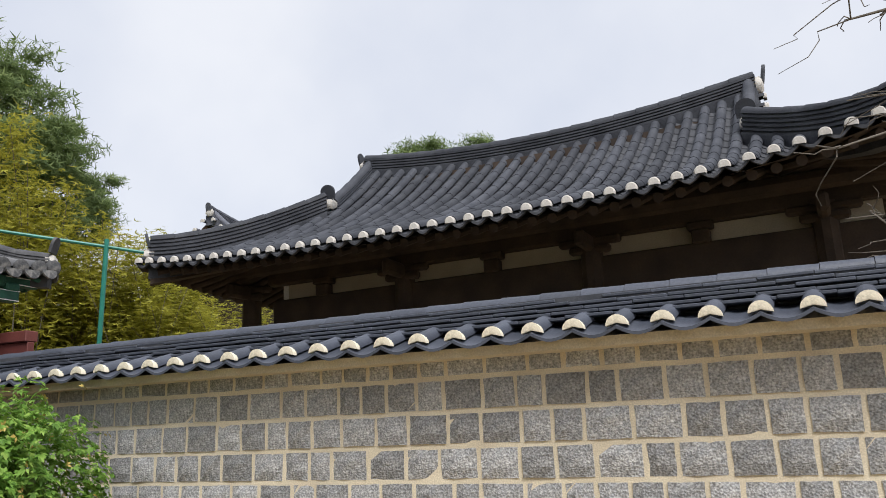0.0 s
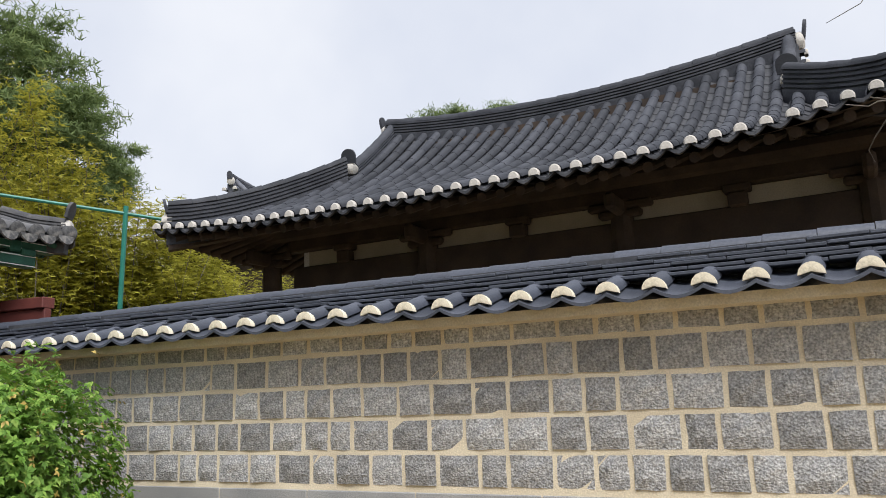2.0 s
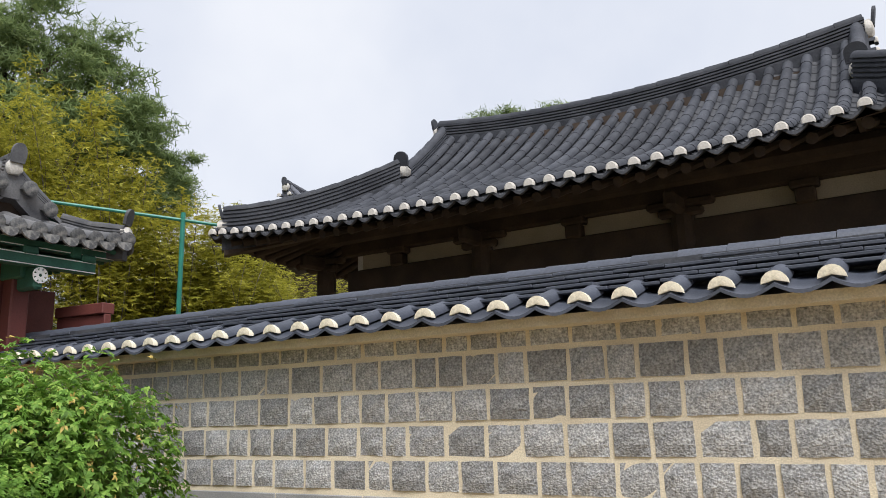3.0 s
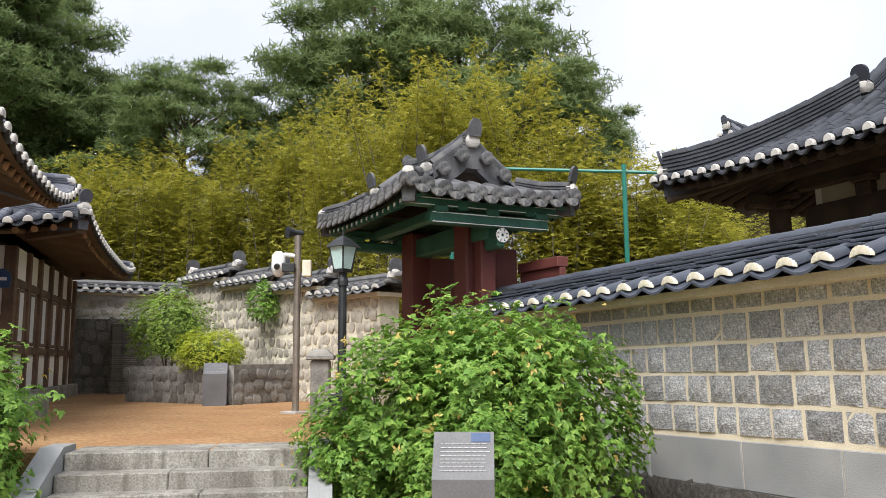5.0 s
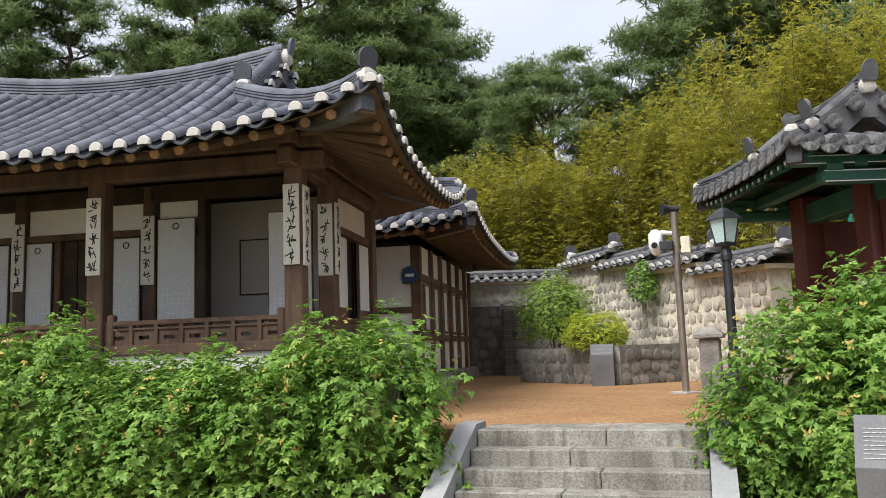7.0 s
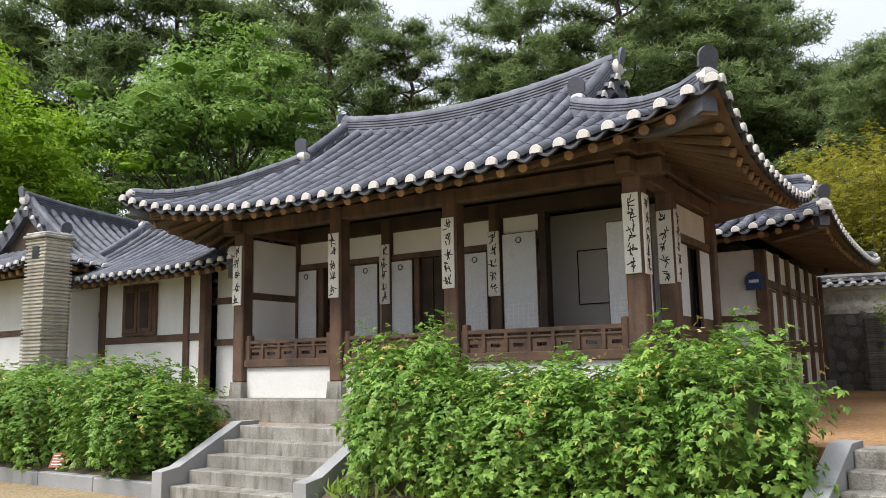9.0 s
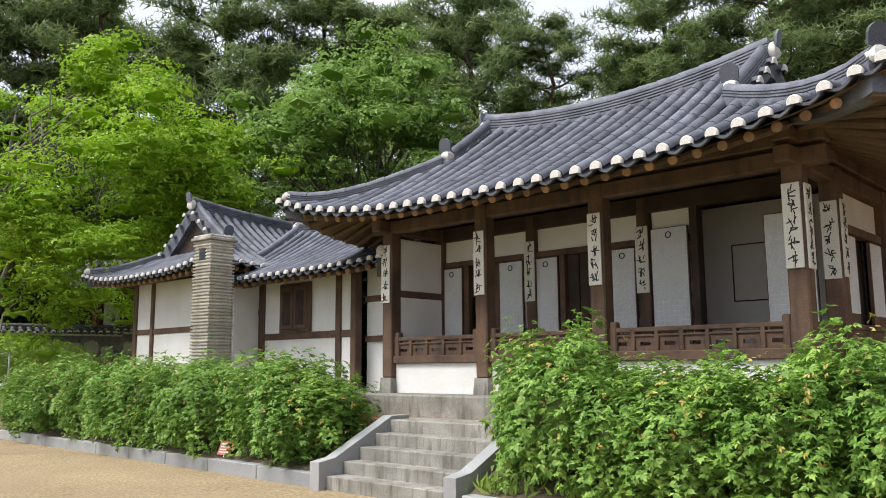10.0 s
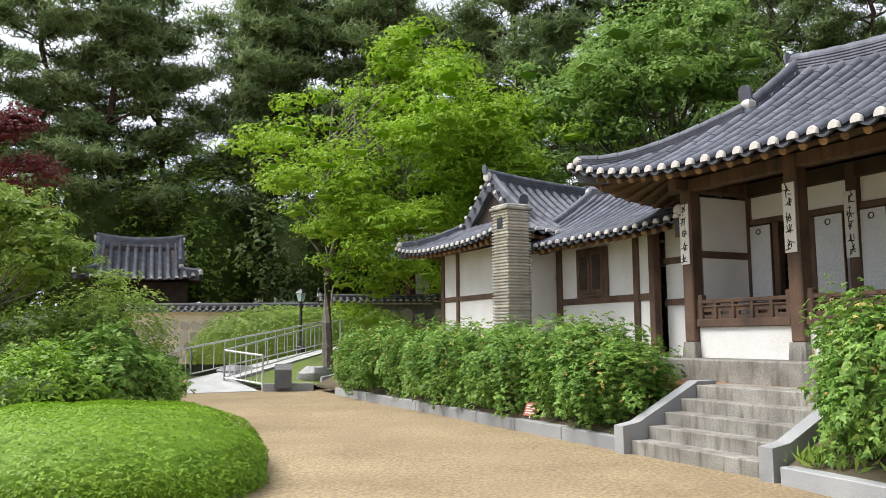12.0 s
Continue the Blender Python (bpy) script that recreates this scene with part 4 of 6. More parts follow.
def rear_house():
    r = thing("rear_house", HM, "white-walled timber house with a tiled roof beyond the main house", "house", "old timber houses")
    part("footing", Shape().box(2.0, 7.5, 6.05, 13.0, TOP - 0.1, 1.15, 0.02), STEP_STONE, r)
    panel_wall(r, 2.0, 7.3, 6.2, 1.15, 3.75, ((7.22, 0.2), (5.6, 0.16)), ((2, 7.2, 2.45, 0.13),))
    part("side_plaster", Shape().box(7.2, 7.28, 6.3, 12.9, 1.15, 3.75), PLASTER_WALL, r)
    for y in (7.3, 8.4, 9.6, 10.8, 12.0, 12.85):
        part("post", Shape().box(7.18, 7.36, y - 0.09, y + 0.09, 1.15, 3.75, 0.01), WOOD, r)
    for z in (1.9, 3.1):
        part("rail", Shape().box(7.2, 7.33, 6.3, 12.8, z - 0.07, z + 0.07), WOOD, r)
    for y in (6.5, 7.5, 8.65, 9.85, 11.05):
        d = part("window", Shape().box(7.28, 7.33, y, y + 0.65, 2.0, 3.0, 0.008), WOOD, r)
        part("paper", Shape().box(7.332, 7.338, y + 0.08, y + 0.38, 2.06, 2.94), PAPER, d)
    R = Roof(5.1, 13.9, -8.6, -1.6, 6.5, 12.4, 3.92, 5.3, 0.28, 0.35)
    c = part("upper_frame", Shape().box(6.4, 12.5, -6.9, -2.5, 3.75, 3.9), WOOD_DARK, r, at=pose(0, 0, 0, 0, 0, 90))
    tile_roof(c, R, 0.3, "lf", inner=1.1, discs=("fl",), plain_side="br", corner_discs=("fl",))
    b = thing("alarm_badge", HM @ pose(7.1, 6.15, 2.98), "dark blue round-topped alarm company badge on the wall", "sign")
    part("shield", tongue(0.16, 0.34, 0.03), BLUE, b)
    part("word_bar", Shape().box(-0.09, 0.09, -0.021, -0.016, 0.13, 0.19), WHITE, b, "white bar")


wing()
cross_wing()
chimney()
rear_house()


# ---- tiled caps of garden walls ----
def wall_cap(parent, x0, x1, yc, z, half=0.5, rise=0.2, pitch=0.33, tile=TILE_BLUE, capmat=CAP_PLASTER, rad=0.076, back=True, courses=3, ch=0.16):
    """Two short tiled slopes with a built-up ridge, along x."""
    n = max(2, int(round((x1 - x0) / pitch)))
    p = (x1 - x0) / n
    k = 10
    ring = [(rad * 1.1 * math.cos(math.pi * j / k), rad * 1.1 * math.sin(math.pi * j / k)) for j in range(k + 1)]
    cs = Shape()
    m = k + 1
    # a plaster plug with a notch below
    cs.add([(a, 0.03, b) for a, b in ring] + [(a, -0.026, b) for a, b in ring] + [(0, -0.026, 0.02), (0, 0.03, 0.02), (0, -0.034, rad * 0.5)],
           [(j, j + m, j + 1 + m, j + 1) for j in range(k)] + [(j + m, 2 * m + 2, j + m + 1) for j in range(k)] + [(2 * m - 1, 2 * m + 2, 2 * m), (2 * m, 2 * m + 2, m), (m, 0, 2 * m + 1, 2 * m), (2 * m - 1, 2 * m, 2 * m + 1, m - 1)])
    capmesh = cs.mesh("plaster_plug", capmat, True)
    row = Shape().tube([(0, 0, 0), (0, half * 0.5, rise * 0.5), (0, half * 0.5, rise * 0.52), (0, half, rise)], [rad * 1.05, rad, rad * 1.05, rad * 0.98], 8, half=True).mesh("cap_tile", tile, True)
    t = Shape()
    seg = 8
    prof = [(p * (j / seg - 0.5), -0.058 * math.cos(math.pi * (j / seg - 0.5))) for j in range(seg + 1)]
    top = [(a, -0.05, b) for a, b in prof] + [(a, half, b * 0.7 + rise) for a, b in prof]
    low = [(a, -0.05, b - 0.024) for a, b in prof]
    w = seg + 1
    t.add(top + low, [(j, j + 1, w + j + 1, w + j) for j in range(seg)] + [(2 * w + j, 2 * w + j + 1, j + 1, j) for j in range(seg)])
    trough = t.mesh("trough_tile", tile, True)
    for sgn in ((1, -1) if back else (1,)):
        for i in range(n + 1):
            x = x0 + p * i
            mt = pose(x, yc - sgn * half, z, 0, 0, 0 if sgn > 0 else 180)
            part("cap_tile", row, None, parent, at=mt)
            if sgn > 0:
                part("plaster_plug", capmesh, None, parent, at=mt)
            if i < n:
                part("trough_tile", trough, None, parent, at=pose(x + p / 2, yc - sgn * half, z, 0, 0, 0 if sgn > 0 else 180))
    part("cap_bed", Shape().box(x0, x1, yc - half * 0.85, yc + half * 0.85, z - 0.13, z - 0.055), MORTAR, parent)
    # ridge courses of flat tiles, and the round cover tiles
    step = (ch + rise * 0.25) / courses
    rng = random.Random(int(x1 * 7))
    for c in range(courses):
        wd = half * (0.62 - 0.33 * c / max(courses - 1, 1))
        flat = Shape().box(0, 0.385, -wd, wd, 0, step * 0.6, 0.004).mesh("ridge_course_tile", tile)
        x = x0 - 0.1 - 0.13 * c
        while x < x1 - 0.2:
            zz = z + rise * 0.62 + step * c * 1.05 + rng.uniform(-0.006, 0.006)
            part("ridge_course_tile", flat, None, parent, at=pose(x, yc + rng.uniform(-.012, .012), zz, 0, rng.uniform(-0.6, 0.6), rng.uniform(-0.5, 0.5)))
            x += 0.39
    part("ridge_core", Shape().box(x0, x1, yc - half * 0.28, yc + half * 0.28, z + rise * 0.5, z + rise * 0.87 + ch), TILE_BED_SHADED, parent)
    cover = Shape().tube([(0, 0, 0), (0.355, 0, 0)], [0.098, 0.09], 8, half=True).mesh("cover_tile", tile, True)
    x = x0 - 0.1
    while x < x1:
        part("cover_tile", cover, None, parent, at=pose(x, yc, z + rise * 0.87 + ch - 0.015))
        x += 0.36


def stone_block(w, h, seed, t=0.1):
    """A roughly dressed block, its face bulging and chipped; front at y = 0."""
    rng = random.Random(seed)
    s, nx, nz, vs = Shape(), 4, 4, []
    for j in range(nz):
        for i in range(nx):
            u, v = i / (nx - 1), j / (nz - 1)
            edge = i in (0, nx - 1) or j in (0, nz - 1)
            vs.append((w * (u - 0.5) + rng.uniform(-.004, .004), (-0.002 + rng.uniform(-0.006, 0.006) if edge else -0.022 + rng.uniform(-0.012, 0.012)), h * (v - 0.5) + rng.uniform(-.004, .004)))
    fs = [(j * nx + i, j * nx + i + 1, (j + 1) * nx + i + 1, (j + 1) * nx + i) for j in range(nz - 1) for i in range(nx - 1)]
    rim = [i for i in range(nx)] + [j * nx + nx - 1 for j in range(1, nz)] + [(nz - 1) * nx + i for i in range(nx - 2, -1, -1)] + [j * nx for j in range(nz - 2, 0, -1)]
    k = len(vs)
    vs += [(vs[i][0], t, vs[i][2]) for i in rim]
    n = len(rim)
    fs += [(rim[(a + 1) % n], rim[a], k + a, k + (a + 1) % n) for a in range(n)]
    return s.add(vs, fs)


SLOPE = 0.031


def granite_wall():
    w = thing("wall_granite", sheared(WM, SLOPE), "garden wall of squared grey granite in tan mortar under a tiled cap", "wall", kind="structure")
    part("mortar", Shape().box(-9.72, 7.0, 0.012, 0.6, 0.45, 2.36), MORTAR, w)
    part("rubble_footing", Shape().box(-9.72, 7.0, -0.03, 0.6, -0.1, 0.56), RUBBLE, w)
    rng = random.Random(21)
    lumps = [lump(1, 0.6, 1, 60 + i, 0.2).mesh("rubble", RUBBLE, True) for i in range(5)]
    x = -8.5
    while x < 2.5:
        sx = rng.uniform(0.14, 0.26)
        for zc in (0.16, 0.44):
            part("rubble", rng.choice(lumps), None, w, at=pose(x + rng.uniform(-.05, .05), -0.02, zc + rng.uniform(-.03, .03), 0, rng.uniform(-15, 15), 0) @ Matrix.Diagonal((sx * 0.95, 0.09, 0.13, 1)))
        x += sx * 1.75
    x = -9.72
    while x < 7:
        ln = rng.uniform(0.95, 1.3)
        part("base_slab", Shape().box(x + 0.004, min(x + ln, 7) - 0.004, 0.0, 0.1, 0.56, 0.985, 0.008), GRANITE_CUT, w, at=None)
        x += ln
    meshes = {}
    levels = [(1.04 + 0.28 * i, 0.238 if i < 4 else 0.2) for i in range(5)]
    for r, (z0, hh) in enumerate(levels):
        x = -9.72 + 0.13 * (r % 2)
        while x < 6.8:
            wd = round(rng.choice((0.2, 0.22, 0.24, 0.26, 0.28, 0.31, 0.34)) * 50) / 50
            key = (wd, rng.randrange(4), hh)
            if key not in meshes:
                meshes[key] = stone_block(wd, hh, int(wd * 100) * 7 + key[1] + r).mesh("stone", GRANITE)
            part("stone", meshes[key], None, w, at=pose(x + wd / 2, rng.uniform(0.0, 0.012), z0 + hh / 2, rng.uniform(-1, 1), rng.uniform(-1, 1), 0))
            x += wd + 0.038
    part("mortar_cove", Shape().sweep([(-9.72, 0.3, 2.3), (7.0, 0.3, 2.3)], [(0.24, 0.0), (0.3, 0.03), (0.5, 0.05), (-0.5, 0.05), (-0.3, 0.0)]), MORTAR, w)
    wall_cap(w, -9.9, 7.0, 0.28, 2.41, half=0.6, rise=0.19, rad=0.076, courses=5)


granite_wall()


# ---- hall behind the wall ----
def hall():
    b = thing("hall", sheared(WM, 0.05), "dark timber hall with a curved grey tiled roof", "house", "old timber houses")
    R = Roof(-8.6, 1.9, 2.35, 9.2, -6.6, -0.15, 4.2, 6.16, 0.2, 0.42, hd=1.95, lift2=0.58)
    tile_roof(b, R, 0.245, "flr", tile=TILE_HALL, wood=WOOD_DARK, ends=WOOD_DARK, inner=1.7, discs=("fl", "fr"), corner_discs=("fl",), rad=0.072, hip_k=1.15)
    # this wall's eave shade is mixed into its plaster colour
    part("wall", Shape().box(-7.3, 1.2, 4.25, 4.35, 0, 4.4), HALL_PLASTER_SHADED, b)
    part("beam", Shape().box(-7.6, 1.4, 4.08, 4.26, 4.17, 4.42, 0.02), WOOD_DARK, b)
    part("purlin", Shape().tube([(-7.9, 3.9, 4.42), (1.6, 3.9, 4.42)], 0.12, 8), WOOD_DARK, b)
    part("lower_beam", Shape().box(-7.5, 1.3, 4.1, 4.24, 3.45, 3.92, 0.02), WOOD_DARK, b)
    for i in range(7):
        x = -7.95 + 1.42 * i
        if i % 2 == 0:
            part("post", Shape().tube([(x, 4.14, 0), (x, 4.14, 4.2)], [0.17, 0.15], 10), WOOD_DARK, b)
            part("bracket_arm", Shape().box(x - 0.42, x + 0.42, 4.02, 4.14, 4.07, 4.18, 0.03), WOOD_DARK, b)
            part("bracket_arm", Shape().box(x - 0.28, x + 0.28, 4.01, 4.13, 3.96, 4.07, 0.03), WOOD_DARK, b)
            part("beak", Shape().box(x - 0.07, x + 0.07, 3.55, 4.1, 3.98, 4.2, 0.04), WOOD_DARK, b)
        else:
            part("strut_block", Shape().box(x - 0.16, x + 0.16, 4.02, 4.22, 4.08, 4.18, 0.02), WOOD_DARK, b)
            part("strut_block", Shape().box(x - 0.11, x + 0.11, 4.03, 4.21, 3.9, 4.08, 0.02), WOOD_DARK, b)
    part("left_wall", Shape().box(-7.4, -7.3, 4.25, 8.0, 0, 4.4), PLASTER_WALL, b)


hall()


# ---- gate ----
def gate():
    g = thing("gate", WM @ pose(0.33, 0, 0.1), "red and green painted roofed gate with old dark tiles", "gate")
    for x, y in ((-10.35, 0.0), (-12.2, 0.0)):
        part("column", Shape().box(x - 0.2, x + 0.2, y - 0.2, y + 0.2, TOP - 0.1, 3.62, 0.03), RED, g)
        part("plinth", Shape().box(x - 0.28, x + 0.28, y - 0.28, y + 0.28, TOP - 0.1, TOP + 0.15, 0.02), GRANITE_CUT, g)
    part("side_post", Shape().box(-10.12, -9.9, -0.1, 0.14, TOP, 3.6, 0.02), RED, g)
    part("threshold", Shape().box(-12.0, -10.55, -0.08, 0.08, TOP, TOP + 0.25, 0.02), RED, g)
    part("head_beam", Shape().box(-12.5, -9.7, -0.12, 0.12, 3.2, 3.5, 0.02), GREEN, g)
    for x0, x1, y0, y1 in ((-12.0, -11.92, 0.1, 0.9), (-10.62, -10.55, 0.1, 0.9)):
        part("door_leaf", Shape().box(x0, x1, y0, y1, TOP + 0.1, 3.2, 0.01), RED, g, "open red door leaf")
    part("side_board", Shape().box(-10.1, -9.1, 0.66, 0.76, TOP, 2.78, 0.01), RED, g)
    part("side_board_rail", Shape().box(-10.1, -9.1, 0.62, 0.8, 2.78, 2.92, 0.01), RED, g)
    R = Roof(-12.66, -9.3, -1.5, 1.1, -11.9, -10.05, 3.72, 4.47, 0.1, 0.3, hd=0.5)
    drip = Shape()
    arc = [(0.115 * math.cos(a), 0.13 * math.sin(a)) for a in [-math.pi * k / 8 for k in range(9)]]
    drip.add([(x, y, z) for y in (-0.012, 0.012) for x, z in arc], [tuple(range(9)), tuple(range(9, 18))[::-1]] + [(i, (i + 1) % 9, (i + 1) % 9 + 9, i + 9) for i in range(9)])
    roof = tile_roof(g, R, 0.265, "frlb", plain_side="", tile=TILE_OLD, cap=TILE_FACE, k_lump=0.8, tongues=drip.mesh("drip_tile", TILE_FACE), rad=0.095, rafters=False, wood=GREEN_DARK, discs=("fl", "fr"), corner_discs=("br",), ridge_w=0.3, ridge_h=0.24, thick=0.12)
    for y in (-0.62, 0.45):
        part("purlin", Shape().box(-12.6, -9.45, y - 0.08, y + 0.08, 3.5, 3.66, 0.02), GREEN, g)
    for x, out in ((-12.5, -1), (-9.55, 1)):
        part("cross_beam", Shape().box(x - 0.1, x + 0.1, -1.1, 0.75, 3.32, 3.48, 0.03), GREEN, g)
        part("cross_beam_top", Shape().box(x - 0.08, x + 0.08, -1.42, 1.02, 3.54, 3.66, 0.02), GREEN, g)
        part("eave_board", Shape().box(x + 0.12 * out - 0.02, x + 0.12 * out + 0.02, -1.42, 1.02, 3.665, 3.72, 0.005), GREEN_DARK, g)
        for z in (3.335, 3.46, 3.555, 3.645):
            y0, y1 = (-1.08, 0.73) if z < 3.5 else (-1.4, 1.0)
            o = 0.1 if z < 3.5 else 0.08
            part("painted_line", Shape().box(x + o * out, x + (o + 0.004) * out, y0, y1, z - 0.006, z + 0.006), WHITE, g)
        for y in (-0.95, -0.17, 0.62):
            part("bearing_block", Shape().box(x - 0.13, x + 0.13, y - 0.1, y + 0.1, 3.46, 3.56, 0.02), GREEN, g)
    n = 17
    for i in range(n):
        x = -12.55 + 3.15 * i / (n - 1)
        reach = min(1.1, max(0.35, min(x + 12.72, -9.25 - x)))
        for y, t in ((-1.42, 1), (1.02, -1)):
            zo = 3.55 + R.corner(x, y)
            part("green_rafter", Shape().tube([(x, y, zo), (x, y + t * reach, zo + R.rise(reach) * 0.85)], 0.045, 6), GREEN, g)
            part("rafter_tip", Shape().box(x - 0.05, x + 0.05, y - 0.025 * t - 0.02, y - 0.025 * t + 0.02, zo - 0.045, zo + 0.045, 0.008), GREEN, g)
            part("painted_tip", Shape().box(x - 0.025, x + 0.025, y - 0.05 * t - 0.004, y - 0.05 * t + 0.004, zo - 0.022, zo + 0.022), WHITE, g)
    br = part("flower_bracket", Shape().box(-9.9, -9.5, -0.06, 0.06, 3.05, 3.34, 0.03), GREEN, g)
    fl = Shape()
    for k in range(8):
        a = 2 * math.pi * k / 8
        fl.box(-0.02, 0.02, -0.012, 0.0, 0.02, 0.1, 0.004, Matrix.Rotation(a, 4, "Y"))
        fl.box(-0.03, 0.03, -0.012, 0.0, 0.085, 0.1, 0.004, Matrix.Rotation(a + 0.39, 4, "Y"))
    part("painted_flower", fl, WHITE, br, "white painted blossom", at=pose(-9.49, 0, 3.22, 0, 0, 90))


gate()


# ---- walls round the terrace ----
def pebble_wall(name, a, b, z0, za, zb, label, stones, mortar, capped, steps=1, size=0.15, dens=1.0, tilt=30, cap_tile=TILE_OLD, ends=True, skip=0.0):
    """A wall from a to b of rounded stones set in mortar; one cap per step."""
    A, B = Vector(a), Vector(b)
    L = (B - A).length
    ang = math.degrees(math.atan2(B.y - A.y, B.x - A.x))
    w = thing(name, pose(A.x, A.y, 0, 0, 0, ang), label, "wall", kind="structure")
    rng = random.Random(int(L * 100))
    shapes = [lump(1, 0.5, 1, 30 + i, 0.16).mesh("stone", stones, True) for i in range(7)]
    count, rest = 0, Shape()
    for k in range(steps):
        x0, x1 = L * k / steps, L * (k + 1) / steps
        zt = za + (zb - za) * (k + 0.5) / steps
        part("mortar", Shape().box(x0, x1, 0.0, 0.45, z0 - 0.15, zt), mortar, w)
        z = z0 + size * 0.4
        while z < zt - size * 0.4:
            x = x0 + rng.uniform(0, size)
            while x < x1 - size * 0.3:
                sx, sz = size * rng.uniform(0.36, 0.58), size * rng.uniform(0.4, 0.62)
                me, m = rng.choice(shapes), pose(x, 0.005, z + rng.uniform(-.2, .2) * size, 0, rng.uniform(-tilt, tilt), 0) @ Matrix.Diagonal((sx, rng.uniform(0.05, 0.09), sz, 1))
                if rng.random() > skip:
                    if count < 300:
                        part("stone", me, None, w, at=m)
                    else:
                        rest.add([m @ v.co for v in me.vertices], [tuple(f.vertices) for f in me.polygons])
                    count += 1
                x += sx * 2 + rng.uniform(0.004, 0.03)
            z += size * 1.0 * (1 / dens)
        if capped:
            wall_cap(w, x0 - 0.1, x1 + 0.1, 0.22, zt + 0.1, half=0.42, rise=0.16, pitch=0.28, tile=cap_tile, capmat=PLASTER, rad=0.075, courses=2, ch=0.1)
            for xx, sg in ((x0 - 0.15, -1), (x1 + 0.15, 1)) if ends else ():
                part("end_plaster", lump(0.1, 0.14, 0.12, 4), PLASTER, w, at=pose(xx, 0.22, zt + 0.36))
                part("end_tile", tongue(0.16, 0.26), cap_tile, w, at=pose(xx + 0.04 * sg, 0.22, zt + 0.42, 0, 0, 90))
    if rest.v:
        part("stone", rest, stones, w, smooth=True)["kind"] = "stuff"
    return w


P1, P2 = ww(-13.45, 0.0), Vector((-17.2, 12.9, 0))
pebble_wall("wall_fieldstone", (P2.x, P2.y), (P1.x, P1.y), TOP, 3.68, 2.72, "tan field-stone wall with stepped tiled cap", FIELD, CAP_PLASTER, True, 4, 0.21, 0.95)
D1, D2 = Vector((-21.1, 11.6, 0)), Vector((-19.5, 14.6, 0))
pebble_wall("wall_dark_stone", (D1.x, D1.y), (D2.x, D2.y), TOP - 0.12, 2.84, 2.84, "dark rubble retaining wall", DARKSTONE, DARKSTONE, False, 1, 0.3, 1.0, 12)
pebble_wall("wall_round_stone", (D1.x - 0.5, D1.y + 0.2), (D2.x - 0.35, D2.y + 0.9), 2.7, 3.55, 3.55, "pale plastered wall with round stones and tiled cap", FIELD, PLASTER, True, 1, 0.2, 0.8, 40, ends=False)


# ---- plants ----
def leaves(name, pts, nrm, size, kind, material, seed=0, droop=0.3):
    """One mesh of many separate small leaves at pts, facing about along nrm."""
    rs = np.random.RandomState(seed)
    n = len(pts)
    pts, nrm = np.asarray(pts, float), np.asarray(nrm, float)
    nrm = nrm + rs.normal(0, 0.38, (n, 3))
    nrm /= np.linalg.norm(nrm, axis=1)[:, None] + 1e-9
    axis = rs.normal(0, 1, (n, 3)) + np.array([0, 0, -droop])
    axis -= (axis * nrm).sum(1)[:, None] * nrm
    axis /= np.linalg.norm(axis, axis=1)[:, None] + 1e-9
    side = np.cross(nrm, axis)
    sz = size * rs.uniform(0.65, 1.25, n)
    blades = {
        "peony": [(-1.15, 0.85, 0.4, 0.12), (-0.42, 0.8, 0.36, 0.02), (0.05, 1.15, 0.42, 0.0), (0.5, 0.9, 0.36, 0.06), (1.3, 0.8, 0.42, 0.12)],
        "leaf": [(0.0, 1.0, 0.5, 0.0)],
        "pair": [(-0.5, 1.0, 0.45, 0.1), (0.6, 0.85, 0.45, 0.15)],
        "fine": [(a, 1.0, 0.12, b) for a, b in ((-0.8, 0.3), (0.1, 0.1), (0.9, 0.25))],
        "bamboo": [(-0.45, 1.0, 0.21, 0.2), (0.5, 1.0, 0.21, 0.15)],
        "needle": [(a, 1.0, 0.1, b) for a, b in ((-1.1, 0.35), (0.0, 0.75), (1.1, 0.2))],
    }[kind]
    V, F, k = [], [], 0
    for ang, ln, wd, lift in blades:
        d = np.cos(ang) * axis + np.sin(ang) * side + lift * nrm
        s = -np.sin(ang) * axis + np.cos(ang) * side
        L = (sz * ln)[:, None]
        base = pts + d * L * 0.08
        tip = pts + d * L - nrm * L * 0.18
        mid = pts + d * L * 0.5 + nrm * L * 0.05
        if kind in ("needle", "fine"):
            v = np.stack([base - s * L * wd, base + s * L * wd, tip], 1)
            f = np.arange(n * 3).reshape(n, 3) + k
            k += n * 3
        else:
            v = np.stack([base, mid + s * L * wd * 0.5, tip, mid - s * L * wd * 0.5], 1)
            f = np.arange(n * 4).reshape(n, 4) + k
            k += n * 4
        V.append(v.reshape(-1, 3))
        F.append(f)
    V, F = np.concatenate(V), np.concatenate(F)
    me = bpy.data.meshes.new(name)
    m = F.shape[1]
    me.vertices.add(len(V))
    me.vertices.foreach_set("co", V.ravel())
    me.loops.add(F.size)
    me.loops.foreach_set("vertex_index", F.ravel())
    me.polygons.add(len(F))
    me.polygons.foreach_set("loop_start", np.arange(len(F)) * m)
    me.update(calc_edges=True)
    me.materials.append(material)
    return me


